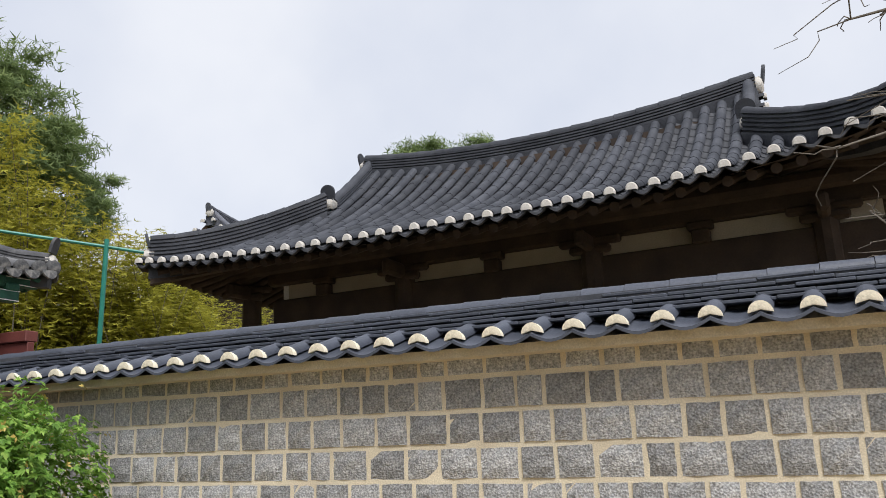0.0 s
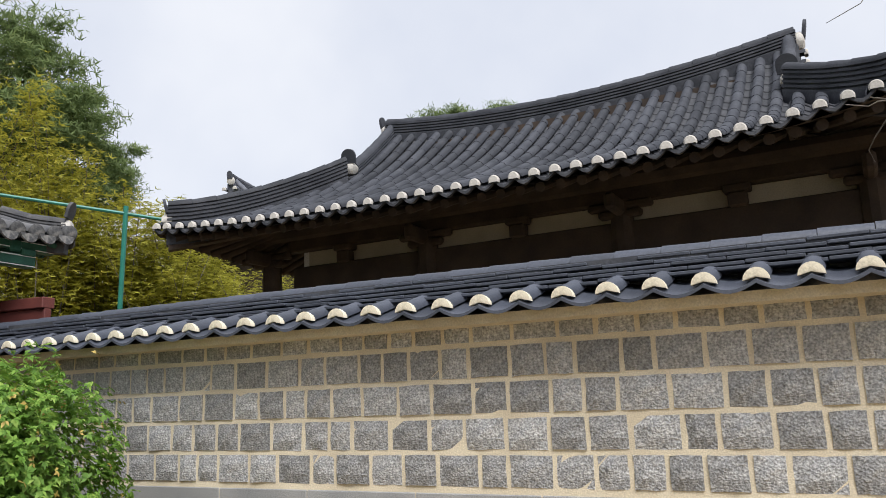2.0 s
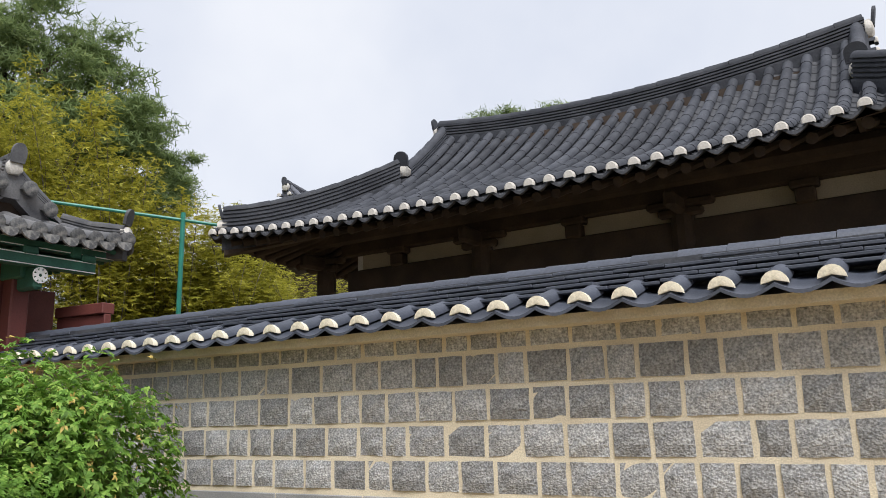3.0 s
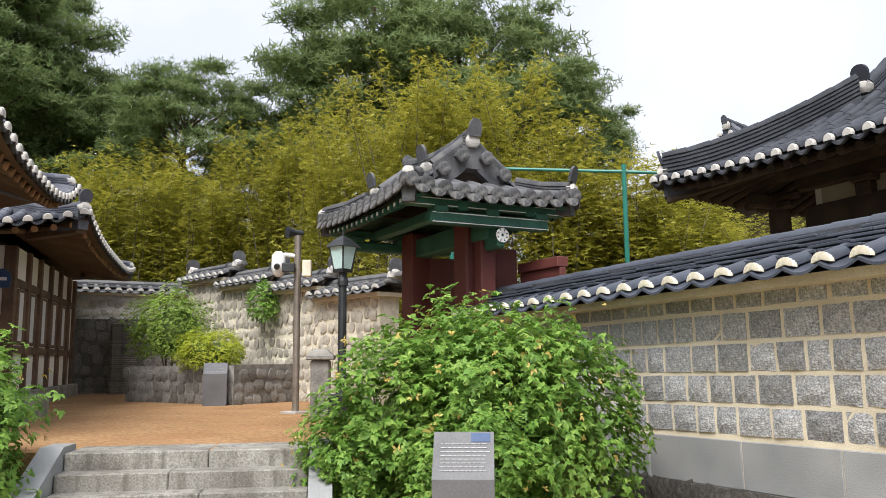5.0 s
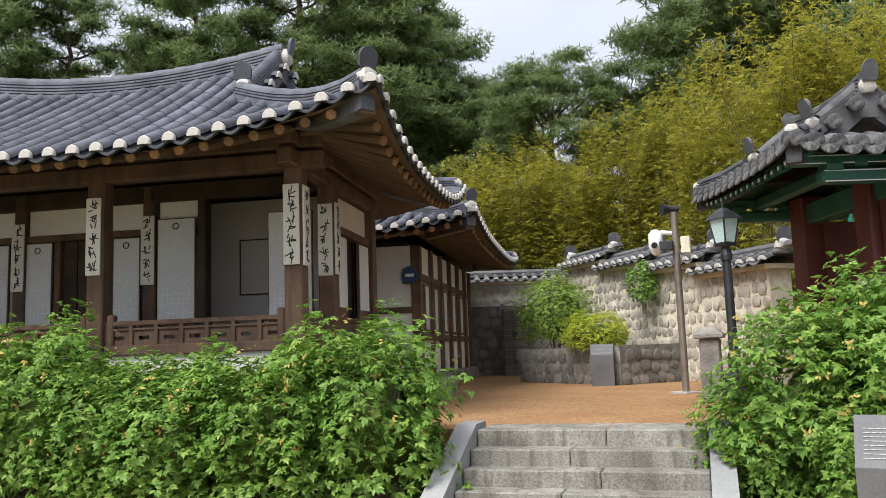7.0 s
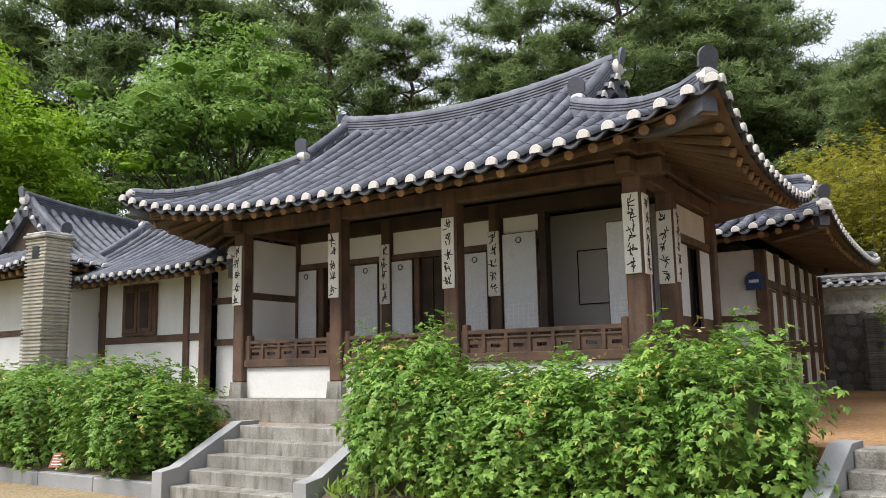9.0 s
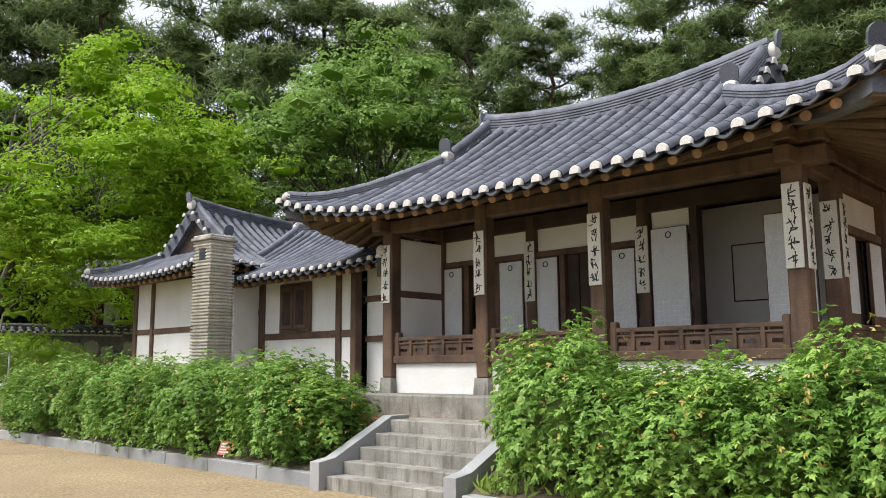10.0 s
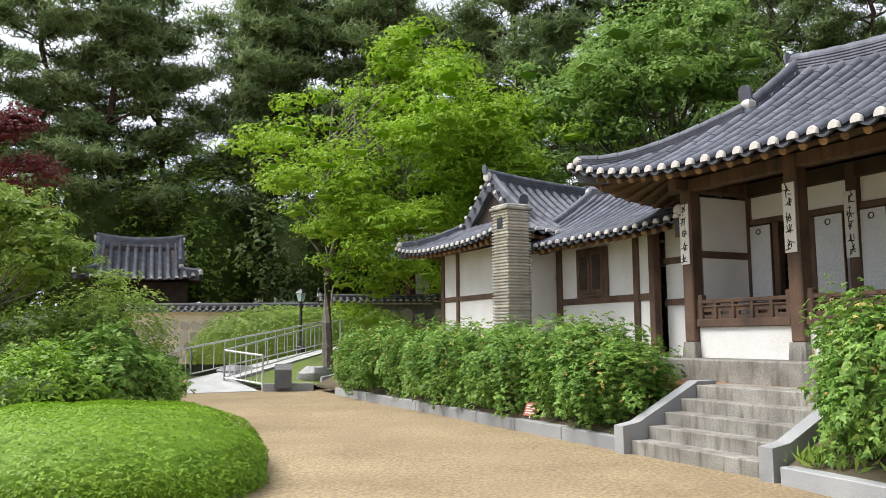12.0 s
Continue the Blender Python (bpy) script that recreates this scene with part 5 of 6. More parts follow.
def shell(n, rx, ry, h, seed, inner=0.55, low=-0.75, lumps=0.16, power=2.0):
    """Points and outward directions through the outer part of an uneven mound standing on z = 0."""
    rs = np.random.RandomState(seed)
    d = rs.normal(0, 1, (n, 3))
    d /= np.linalg.norm(d, axis=1)[:, None]
    d = d[d[:, 2] > low]
    if power != 2.0:
        d /= (np.abs(d) ** power).sum(1)[:, None] ** (1 / power)
    ph = rs.uniform(0, 6.28, 6)
    w = lumps * (np.sin(5 * d[:, 0] + ph[0]) * np.sin(4 * d[:, 1] + ph[1]) + 0.7 * np.sin(9 * d[:, 0] + ph[2]) * np.sin(8 * d[:, 2] + ph[3]) + 0.5 * np.sin(13 * d[:, 1] + ph[4]))
    r = (1 + w) * (inner + (1 - inner) * rs.uniform(0, 1, len(d)) ** 0.45)
    p = d * r[:, None] * np.array([rx, ry, h / 2]) + np.array([0, 0, h / 2])
    keep = p[:, 2] > 0.02
    return p[keep], d[keep]


def bush(name, m, rx, ry, h, n, size, kind, material, label, category="bush", seed=0, group="", flowers=0, stems=9, core=None, lumps=0.16, power=2.0, inner=0.55, core_k=0.5):
    b = thing(name, m, label, category, group)
    p, d = shell(n, rx, ry, h, seed, inner=inner, lumps=lumps, power=power)
    up = d * 0.55 + np.array([0, 0, 0.85])
    part("foliage", leaves("foliage", p, up, size, kind, material, seed, droop=-0.1 if kind == "peony" else 0.3), None, b)
    rng = random.Random(seed)
    for i in range(stems):
        a = rng.uniform(0, 6.28)
        q = Vector((math.cos(a) * rx * 0.55, math.sin(a) * ry * 0.55, h * rng.uniform(0.55, 0.8)))
        part("stem", Shape().tube([(q.x * 0.25, q.y * 0.25, -0.1), q * 0.55, q], [0.014, 0.01, 0.006], 5), BARK_GREY, b)
    # added solid lump; its dark leaf colour stands for shade inside the bush
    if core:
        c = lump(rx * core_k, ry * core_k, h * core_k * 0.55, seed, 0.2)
        part("foliage_core", c, core, b, at=pose(0, 0, h * 0.45))
    if flowers:
        p, d = shell(flowers, rx * 1.02, ry * 1.02, h * 1.02, seed + 50, inner=0.96, low=-0.2, lumps=lumps)
        sp = part("seed_growth", leaves("seed_growth", np.repeat(p, 2, 0) + np.random.RandomState(seed).normal(0, .012, (2 * len(p), 3)), np.repeat(d, 2, 0), 0.055, "pair", SEED, seed + 1), None, b, "yellow-brown seed pods")
        sp["kind"] = "stuff"
    return b


def spread(ob, m, sx=1.0, sy=1.0, sz=1.0):
    c = copy_thing(ob, m)
    c.matrix_basis = m @ Matrix.Diagonal((sx, sy, sz, 1))
    return c



def bed_grass(m, length, n, seed):
    """Blades of grass along the edge of a bed."""
    rs = np.random.RandomState(seed)
    p = np.stack([rs.uniform(0, length, n), rs.normal(0.3, 0.1, n), np.full(n, 0.17) + rs.uniform(0, 0.06, n)], 1)
    p = p[np.sin(p[:, 0] * 3.1 + seed) + rs.uniform(-0.8, 0.8, n) > -0.2]
    g = new("bed_grass", leaves("bed_grass", p, rs.normal(0, 1, (len(p), 3)) * np.array([1, 1, 0.1]), 0.19, "bamboo", SHRUB, seed, droop=-2.5))
    g.matrix_basis = m
    tagged(g, "thin grass growing along the edge of the flower bed", "grass", kind="stuff")


bed_grass(HM @ pose(-11.5, -2.3, 0), 12.6, 1500, 1)
bed_grass(HM @ pose(4.02, -2.62, 0, 0, 0, -4), 4.8, 1100, 2)


PEONY_LABEL = "leafy green peony bush with yellow-brown seed pods in the bed"
rb = random.Random(5)
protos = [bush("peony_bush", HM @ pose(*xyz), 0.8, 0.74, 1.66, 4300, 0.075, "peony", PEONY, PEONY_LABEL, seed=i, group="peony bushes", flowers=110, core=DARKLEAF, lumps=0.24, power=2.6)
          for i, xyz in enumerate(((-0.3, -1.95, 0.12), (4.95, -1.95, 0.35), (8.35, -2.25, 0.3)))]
protos[1].matrix_basis = HM @ pose(4.95, -2.0, 0.12) @ Matrix.Diagonal((1.0, 1.0, 1.14, 1))
protos[2].matrix_basis = HM @ pose(8.45, -2.25, 0.12) @ Matrix.Diagonal((1.0, 1.0, 1.06, 1))
for i, (x, y, h) in enumerate(((-1.35, -1.55, 1.0), (-2.45, -1.85, 0.95), (-3.5, -1.8, 0.98), (-4.7, -1.85, 0.97), (-5.9, -1.8, 1.02), (-7.1, -1.85, 0.98), (-8.4, -1.8, 1.02), (-9.6, -1.9, 0.98), (-10.6, -1.9, 0.92),
                              (5.75, -2.0, 0.9), (6.6, -2.1, 0.88), (7.5, -2.15, 0.92), (6.2, -1.5, 0.86), (7.2, -1.55, 0.86), (4.5, -1.55, 1.0), (-0.3, -1.5, 0.9), (8.1, -1.6, 0.95), (0.35, -1.75, 0.8))):
    spread(protos[i % 3], HM @ pose(x, y - 0.08, 0.12, 0, 0, rb.uniform(0, 360)), rb.uniform(0.9, 1.08), rb.uniform(0.9, 1.08), h)
# the large one by the garden wall
for i, (x, y, h, s) in enumerate(((-4.95, 6.35, 1.1, 1.0), (-4.4, 6.75, 1.18, 0.95), (-3.85, 7.05, 1.12, 0.85), (-4.9, 7.2, 1.25, 0.95), (-4.2, 6.25, 0.75, 0.8), (-5.3, 5.85, 0.7, 0.6))):
    spread(protos[i % 3], pose(x + 0.15, y + 0.15, 0.05, 0, 0, rb.uniform(0, 360)), s, s, h)


def limb(shape, a, b, r0, r1, rng, wob=0.08, n=5):
    a, b = Vector(a), Vector(b)
    L = (b - a).length
    pts = [a.lerp(b, k / n) + Vector((rng.uniform(-1, 1), rng.uniform(-1, 1), rng.uniform(-0.5, 0.5))) * wob * L * math.sin(math.pi * k / n) for k in range(n + 1)]
    shape.tube(pts, [r0 + (r1 - r0) * k / n for k in range(n + 1)], 7)
    return pts


def pad(core, c, rad, flat, rng):
    """The shaded inside of a clump of twigs: a small uneven cushion."""
    n, vs = 7, []
    for z, w in ((-0.75, 0.55), (-0.1, 1.0), (0.6, 0.7)):
        for i in range(n):
            a, g = 2 * math.pi * (i + z) / n, w * rad * rng.uniform(0.72, 1.12)
            vs.append((c[0] + math.cos(a) * g, c[1] + math.sin(a) * g, c[2] + rad * flat * z + rng.uniform(-0.06, 0.06)))
    core.add(vs, [(j * n + i, j * n + (i + 1) % n, (j + 1) * n + (i + 1) % n, (j + 1) * n + i) for j in range(2) for i in range(n)] + [tuple(range(n))[::-1], tuple(range(2 * n, 3 * n))])


def tufts(c, rad, flat, m, rs, inner=0.55):
    """Points and directions over a flattened clump, most of them on its upper side."""
    d = rs.normal(0, 1, (m, 3))
    d[:, 2] = np.where(rs.uniform(0, 1, m) < 0.7, np.abs(d[:, 2]), d[:, 2])
    d /= np.linalg.norm(d, axis=1)[:, None]
    return np.array(c) + d * rs.uniform(inner, 1.08, (m, 1)) * np.array([rad, rad, rad * flat]), d * 0.8 + np.array([0, 0, 0.6])


def pine(seed, h=15.0, name="pine_tree"):
    rng, rs = random.Random(seed), np.random.RandomState(seed)
    t = thing(name, pose(0, 0, 0), "tall dark green pine tree with a bare reddish trunk", "pine tree", "pines on the slope")
    tr = Shape()
    lean = Vector((rng.uniform(-1.4, 1.4), rng.uniform(-1.4, 1.4), h))
    axis = limb(tr, (0, 0, -0.6), lean, 0.3, 0.07, rng, 0.04, 9)
    P, N = [], []
    for i in range(30):
        f = 0.36 + 0.62 * (i + rng.random()) / 30
        k = min(int(f * 9), 8)
        a = axis[k].lerp(axis[k + 1], f * 9 - k)
        ang = i * 2.4 + rng.uniform(-0.4, 0.4)
        ln = (1.15 - 0.75 * (f - 0.36) / 0.62) * h * 0.24 * rng.uniform(0.55, 1.15)
        e = a + Vector((math.cos(ang) * ln, math.sin(ang) * ln, ln * rng.uniform(-0.08, 0.35)))
        pts = limb(tr, a, e, 0.07, 0.02, rng, 0.1, 4)
        for q in (pts[2], pts[3], e, e + Vector((rng.uniform(-.9, .9), rng.uniform(-.9, .9), rng.uniform(0, 0.4)))):
            rad = rng.uniform(0.7, 1.25)
            p, n = tufts(q, rad, 0.42, 92, rs, 0.2)
            P.append(p)
            N.append(n)
    part("trunk", tr, BARK, t, smooth=True)
    part("needles", leaves("needles", np.concatenate(P), np.concatenate(N), 0.33, "needle", PINE, seed, droop=-0.8), None, t, "dark green needle tufts")
    return t


def round_pine(seed, h=14.0, wide=4.6):
    """An old pine with a broad dense crown of overlapping needle pads."""
    rng, rs = random.Random(seed), np.random.RandomState(seed)
    t = thing("round_pine", pose(0, 0, 0), "old pine with a broad dense rounded dark green crown", "pine tree", "pines on the slope")
    tr = Shape()
    axis = limb(tr, (0, 0, -0.6), (rng.uniform(-.8, .8), rng.uniform(-.8, .8), h * 0.9), 0.34, 0.08, rng, 0.04, 9)
    P, N = [], []
    for i in range(135):
        d = Vector((rng.gauss(0, 1), rng.gauss(0, 1), rng.gauss(0, 0.8))).normalized()
        r = rng.uniform(0.5, 1.0)
        c = Vector((d.x * wide * r, d.y * wide * r, h * 0.66 + d.z * h * 0.33 * r))
        if i % 4 == 0:
            limb(tr, axis[min(8, max(3, int(c.z / h * 8.5)))], c, 0.09, 0.025, rng, 0.1, 4)
        rad = rng.uniform(0.8, 1.35)
        p, n = tufts(c, rad, 0.42, 150, rs, 0.2)
        P.append(p)
        N.append(n)
    part("trunk", tr, BARK, t, smooth=True)
    part("needles", leaves("needles", np.concatenate(P), np.concatenate(N), 0.31, "needle", PINE, seed, droop=-0.8), None, t, "dark green needle tufts")
    return t


def hill_z(x, y):
    r = math.hypot(x, y)
    a = math.degrees(math.atan2(y, x)) % 360
    z = float(np.interp(r - hill_shift(a), [0, 23, 26, 30, 36, 44, 55, 70, 90], [0, -0.3, 1.2, 2.6, 4.2, 5.6, 6.6, 7.4, 8.0]))
    if a > 190:
        z *= max(0.6, 1 - (a - 190) / 90)
    return max(z, 0.0)


def polar(az, r, z=None):
    x, y = r * math.cos(radians(az)), r * math.sin(radians(az))
    return x, y, hill_z(x, y) - 0.1 if z is None else z


rp = random.Random(11)
pines = [pine(60 + i, h) for i, h in enumerate((15.0, 13.5, 16.5))]
spots = [(159.5, 40), (166, 42), (153, 40), (152, 38), (157, 36), (163, 38), (168, 36), (173, 39), (178, 37), (184, 38), (190, 41), (195, 44), (200, 42), (205, 45),
         (209, 42), (213, 46), (217, 43), (221, 47), (225, 44), (229, 42), (233, 46), (238, 44), (243, 47), (174, 46), (186, 50), (198, 50), (210, 52)]
for i, (az, r) in enumerate(spots):
    az += rp.uniform(-1.5, 1.5)
    s = rp.uniform(0.88, 1.12) * (1.2 if az > 212 else 1.28 if az > 196 else 1.14 if az > 183 else 0.95)
    if 169 < az < 181:
        s *= 0.9
    m = pose(*polar(az, r), 0, 0, rp.uniform(0, 360)) @ Matrix.Scale(s, 4)
    if i < 3:
        pines[i].matrix_basis = m
    else:
        c = copy_thing(pines[i % 3], m)
        c.matrix_basis = m


rounds = [round_pine(90 + i) for i in range(2)]
for i, (az, r, s) in enumerate(((124.0, 31, 0.98), (131.5, 33, 1.03), (143.5, 34, 0.75), (118.5, 34, 0.78), (150, 38, 0.72), (137.5, 37, 0.68), (157, 37, 0.72), (89.3, 34, 0.8))):
    m = pose(*polar(az, r), 0, 0, rp.uniform(0, 360)) @ Matrix.Scale(s, 4)
    if i < 2:
        rounds[i].matrix_basis = m
    else:
        c = copy_thing(rounds[i % 2], m)
        c.matrix_basis = m


def bamboo(seed):
    rng = random.Random(seed)
    t = thing("bamboo_clump", pose(0, 0, 0), "clump of yellow-green bamboo with fine leaves", "bamboo", "bamboo grove")
    P = []
    for i in range(13):
        a, r = rng.uniform(0, 6.28), rng.uniform(0, 1.1)
        b = Vector((math.cos(a) * r, math.sin(a) * r, -0.2))
        h = rng.uniform(5.2, 7.4)
        bend = Vector((rng.uniform(-1, 1), rng.uniform(-1, 1), 0)) * 1.1
        pts = [b + Vector((0, 0, h * k / 6)) + bend * (k / 6) ** 2.5 for k in range(7)]
        part("culm", Shape().tube(pts, [0.022 - 0.0028 * k for k in range(7)], 5), BARK_GREY, t)
        for j in range(440):
            f = rng.random() ** 0.75
            k = min(int((0.12 + 0.88 * f) * 6), 5)
            q = pts[k].lerp(pts[k + 1], (0.12 + 0.88 * f) * 6 - k)
            w = 0.85 * (1.05 - f * 0.75)
            P.append((q.x + rng.gauss(0, w * 0.5), q.y + rng.gauss(0, w * 0.5), q.z + rng.gauss(0, 0.2)))
    P = np.array(P)
    part("foliage", leaves("foliage", P, np.tile([0, 0, 1.0], (len(P), 1)), 0.14, "fine", BAMBOO, seed, droop=0.8), None, t)
    return t


bams = [bamboo(80 + i) for i in range(3)]
rowb, k = [], 0
for az, top in ((98, 0.34), (100, 0.36), (102, 0.38), (104, 0.42), (106, 0.46), (108, 0.53), (110, 0.56), (112, 0.6), (114, 0.66), (116, 0.72), (118, 0.8), (121, 0.92), (124, 1.0), (127, 1.01), (130, 0.98), (133, 0.93), (136, 0.87), (139, 0.8), (142, 0.74), (145, 0.68), (148, 0.64), (151, 0.62)):
    for dr in (0, 1.6, 3.2) if az < 113 else (0, 3.0):
        back = 6.5 * min(1.0, max(0.0, (az - 131) / 5))
        x, y, z = polar(az + rp.uniform(-1.2, 1.2) + dr * 0.5, 21.5 + back + dr + rp.uniform(-0.6, 0.6))
        z = max(z, 1.0)
        s = top * rp.uniform(0.9, 1.08) * (1 + 0.018 * back)
        m = pose(x, y, z - 0.2, 0, 0, rp.uniform(0, 360)) @ Matrix.Diagonal((1.3, 1.3, s * 1.28, 1))
        if k < 3:
            bams[k].matrix_basis = m
        else:
            c = copy_thing(bams[k % 3], m)
            c.matrix_basis = m
        k += 1


def broad_tree(name, m, h, spread_r, material, label, seed, clusters=150, per=60, size=0.17, base=0.22, kind="pair", rad=0.85, bark=BARK_GREY, group="", off=(0, 0)):
    rng = random.Random(seed)
    rs = np.random.RandomState(seed)
    t = thing(name, m, label, "tree", group)
    tr = Shape()
    axis = limb(tr, (0, 0, -0.3), (rng.uniform(-.3, .3), rng.uniform(-.3, .3), h * 0.8), h * 0.018, h * 0.003, rng, 0.05, 6)
    P, N, core = [], [], Shape()
    subs = []
    for i in range(max(7, clusters // 13)):
        d = Vector((rng.gauss(0, 1), rng.gauss(0, 1), rng.gauss(0, 0.8))).normalized()
        subs.append((d, rng.uniform(0.45, 0.98)))
    for i in range(clusters):
        d, r = subs[i % len(subs)]
        d = d + Vector((rng.gauss(0, 0.24), rng.gauss(0, 0.24), rng.gauss(0, 0.13))) / max(r, 0.3)
        zc = h * (base + (1 - base) * (0.5 + 0.5 * d.z * r))
        taper = 1 - 0.35 * max(0, d.z)
        c = Vector((d.x * spread_r * r * taper + off[0], d.y * spread_r * r * taper + off[1], zc))
        if i % 5 == 0:
            k = min(5, int(zc / (h * 0.8) * 4.2))
            limb(tr, axis[k], c, h * 0.0042, 0.01, rng, 0.1, 4)
        g = rad * rng.uniform(0.7, 1.15)
        pad(core, c - Vector((0, 0, 0.12)), g * 0.4, 0.2, rng)
        p, n = tufts(c, g, 0.4, per, rs, 0.45)
        P.append(p)
        N.append(n)
    part("trunk", tr, bark, t, smooth=True)
    part("foliage_core", core, material, t)["kind"] = "stuff"
    part("crown", leaves("crown", np.concatenate(P), np.concatenate(N), size, kind, material, seed, droop=0.4), None, t)
    return t


broad_tree("maple_tree", pose(-22.2, -15.0, 0.8), 10.6, 4.7, MAPLE, "broad maple with bright yellow-green leaves", 3, 330, 115, 0.15, 0.17, rad=0.95, off=(-1.5, 2.4))
broad_tree("broadleaf_tree", pose(*polar(190, 29)), 13.0, 4.3, BROAD, "tall fresh green broadleaf tree behind the house", 4, 260, 90, 0.2, 0.12, rad=1.0)
broad_tree("broadleaf_tree", pose(*polar(201, 30)), 8.0, 3.0, BROAD, "smaller green broadleaf tree between the taller ones", 5, 100, 60, 0.22, 0.1, rad=0.85)
broad_tree("broadleaf_tree", pose(*polar(183, 27)), 9.0, 3.0, BROAD, "green broadleaf tree rising behind the tiled ridge", 9, 100, 60, 0.22, 0.1, rad=0.85)
broad_tree("garden_maple", pose(-8.9, -13.4, 0), 4.5, 1.75, SHRUB, "small garden maple with reddish tips and bare lower twigs", 6, 90, 80, 0.1, 0.42, rad=0.5)
broad_tree("red_maple", pose(-14.5, -21.5, 0), 8.6, 2.0, REDLEAF, "dark red maple tree", 7, 70, 60, 0.15, 0.45, rad=0.6)
for i, (az, r, sx, h, mt) in enumerate(((208, 43, 5.0, 9.5, DARKLEAF), (215, 42, 5.0, 9.5, DARKLEAF), (222, 43, 5.0, 9.5, SHRUB), (229, 42, 5, 9.5, DARKLEAF), (236, 42, 5, 9.5, SHRUB), (200, 38, 4.5, 9.5, DARKLEAF), (243, 40, 5, 9.5, DARKLEAF), (193, 36, 4.5, 5.5, DARKLEAF),
                                        (140, 35, 3.5, 4.5, DARKLEAF), (146, 35, 3.5, 5.0, DARKLEAF), (151.5, 34, 3.5, 5.0, DARKLEAF), (157, 26, 3.5, 3.5, DARKLEAF), (165, 27, 3.5, 3.2, DARKLEAF), (172, 27, 3.5, 3.2, DARKLEAF), (180, 27, 3.5, 3.2, DARKLEAF), (188, 27, 3.5, 3.2, DARKLEAF), (195, 28, 3.5, 3.4, DARKLEAF),
                                        (212, 47, 6.0, 8.0, DARKLEAF), (219, 47, 6.0, 8.5, SHRUB), (226, 48, 6.0, 8.5, DARKLEAF))):
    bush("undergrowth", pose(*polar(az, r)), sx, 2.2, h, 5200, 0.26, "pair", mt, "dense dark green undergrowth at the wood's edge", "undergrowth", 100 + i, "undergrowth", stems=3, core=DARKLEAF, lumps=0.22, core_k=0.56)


def hedge(m, rx, ry, h, seed, material=HEDGE, n=30000, size=0.055, label="rounded clipped box hedge, bright green", power=3.0):
    b = thing("clipped_hedge", m, label, "hedge")
    p, d = shell(n, rx, ry, 2 * h, seed, inner=0.92, low=0.0, lumps=0.028, power=power)
    p[:, 2] -= h
    p = p[p[:, 2] > 0]
    part("foliage", leaves("foliage", p, np.tile([0, 0, 1.0], (len(p), 1)) + d[: len(p)], size, "pair", material, seed), None, b)
    s, vs, nn, mm = Shape(), [], 26, 9
    for j in range(mm + 1):
        for i in range(nn):
            t, q = math.pi / 2 * j / mm, 2 * math.pi * i / nn
            v = np.array([math.cos(t) * math.cos(q), math.cos(t) * math.sin(q), math.sin(t)])
            v = v / (np.abs(v) ** power).sum() ** (1 / power) * 0.93
            vs.append((v[0] * rx, v[1] * ry, v[2] * h))
    s.add(vs, [(j * nn + i, j * nn + (i + 1) % nn, (j + 1) * nn + (i + 1) % nn, (j + 1) * nn + i) for j in range(mm) for i in range(nn)])
    part("foliage_core", s, material, b)


hedge(pose(-7.0, -7.85, 0, 0, 0, 48), 2.6, 2.0, 0.8, 1, n=46000, size=0.05)
hedge(pose(-26.6, -18.9, 0.6, 0, 0, 125.5), 4.7, 1.2, 2.25, 2, SHRUB, 12000, 0.12, "dark green rounded hedge behind the ramp", 2.6)
for i, (x, y, r, h, mt) in enumerate(((-9.5, -10.8, 1.3, 1.75, PEONY), (-10.7, -11.5, 1.1, 1.45, PEONY), (-8.3, -10.6, 1.2, 1.5, HEDGE), (-10.8, -11.9, 1.1, 2.75, SHRUB), (-11.7, -13.6, 1.3, 2.6, SHRUB), (-9.6, -12.8, 1.3, 2.4, SHRUB), (-10.9, -13.2, 1.0, 2.0, SHRUB))):
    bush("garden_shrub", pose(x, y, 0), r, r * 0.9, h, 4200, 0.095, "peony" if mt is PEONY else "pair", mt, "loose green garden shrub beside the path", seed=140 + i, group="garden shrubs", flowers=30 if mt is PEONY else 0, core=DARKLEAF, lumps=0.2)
# shrubs in the stone bed at the back of the terrace
bush("green_shrub", pose(-15.1, 11.0, 1.5), 0.9, 0.8, 1.75, 5200, 0.075, "pair", SHRUB, "round green shrub in the stone-edged bed", seed=150, core=DARKLEAF)
bush("yellow_shrub", pose(-13.4, 10.75, 1.35), 0.85, 0.6, 0.95, 4200, 0.06, "pair", YELLOWSHRUB, "low yellow-green shrub in the stone-edged bed", seed=151, core=DARKLEAF)


bush("wall_vine", pose(-13.35, 12.0, 2.35), 0.42, 0.22, 1.0, 700, 0.09, "pair", PEONY, "green creeper hanging over the field-stone wall", "creeper", seed=152, stems=3)


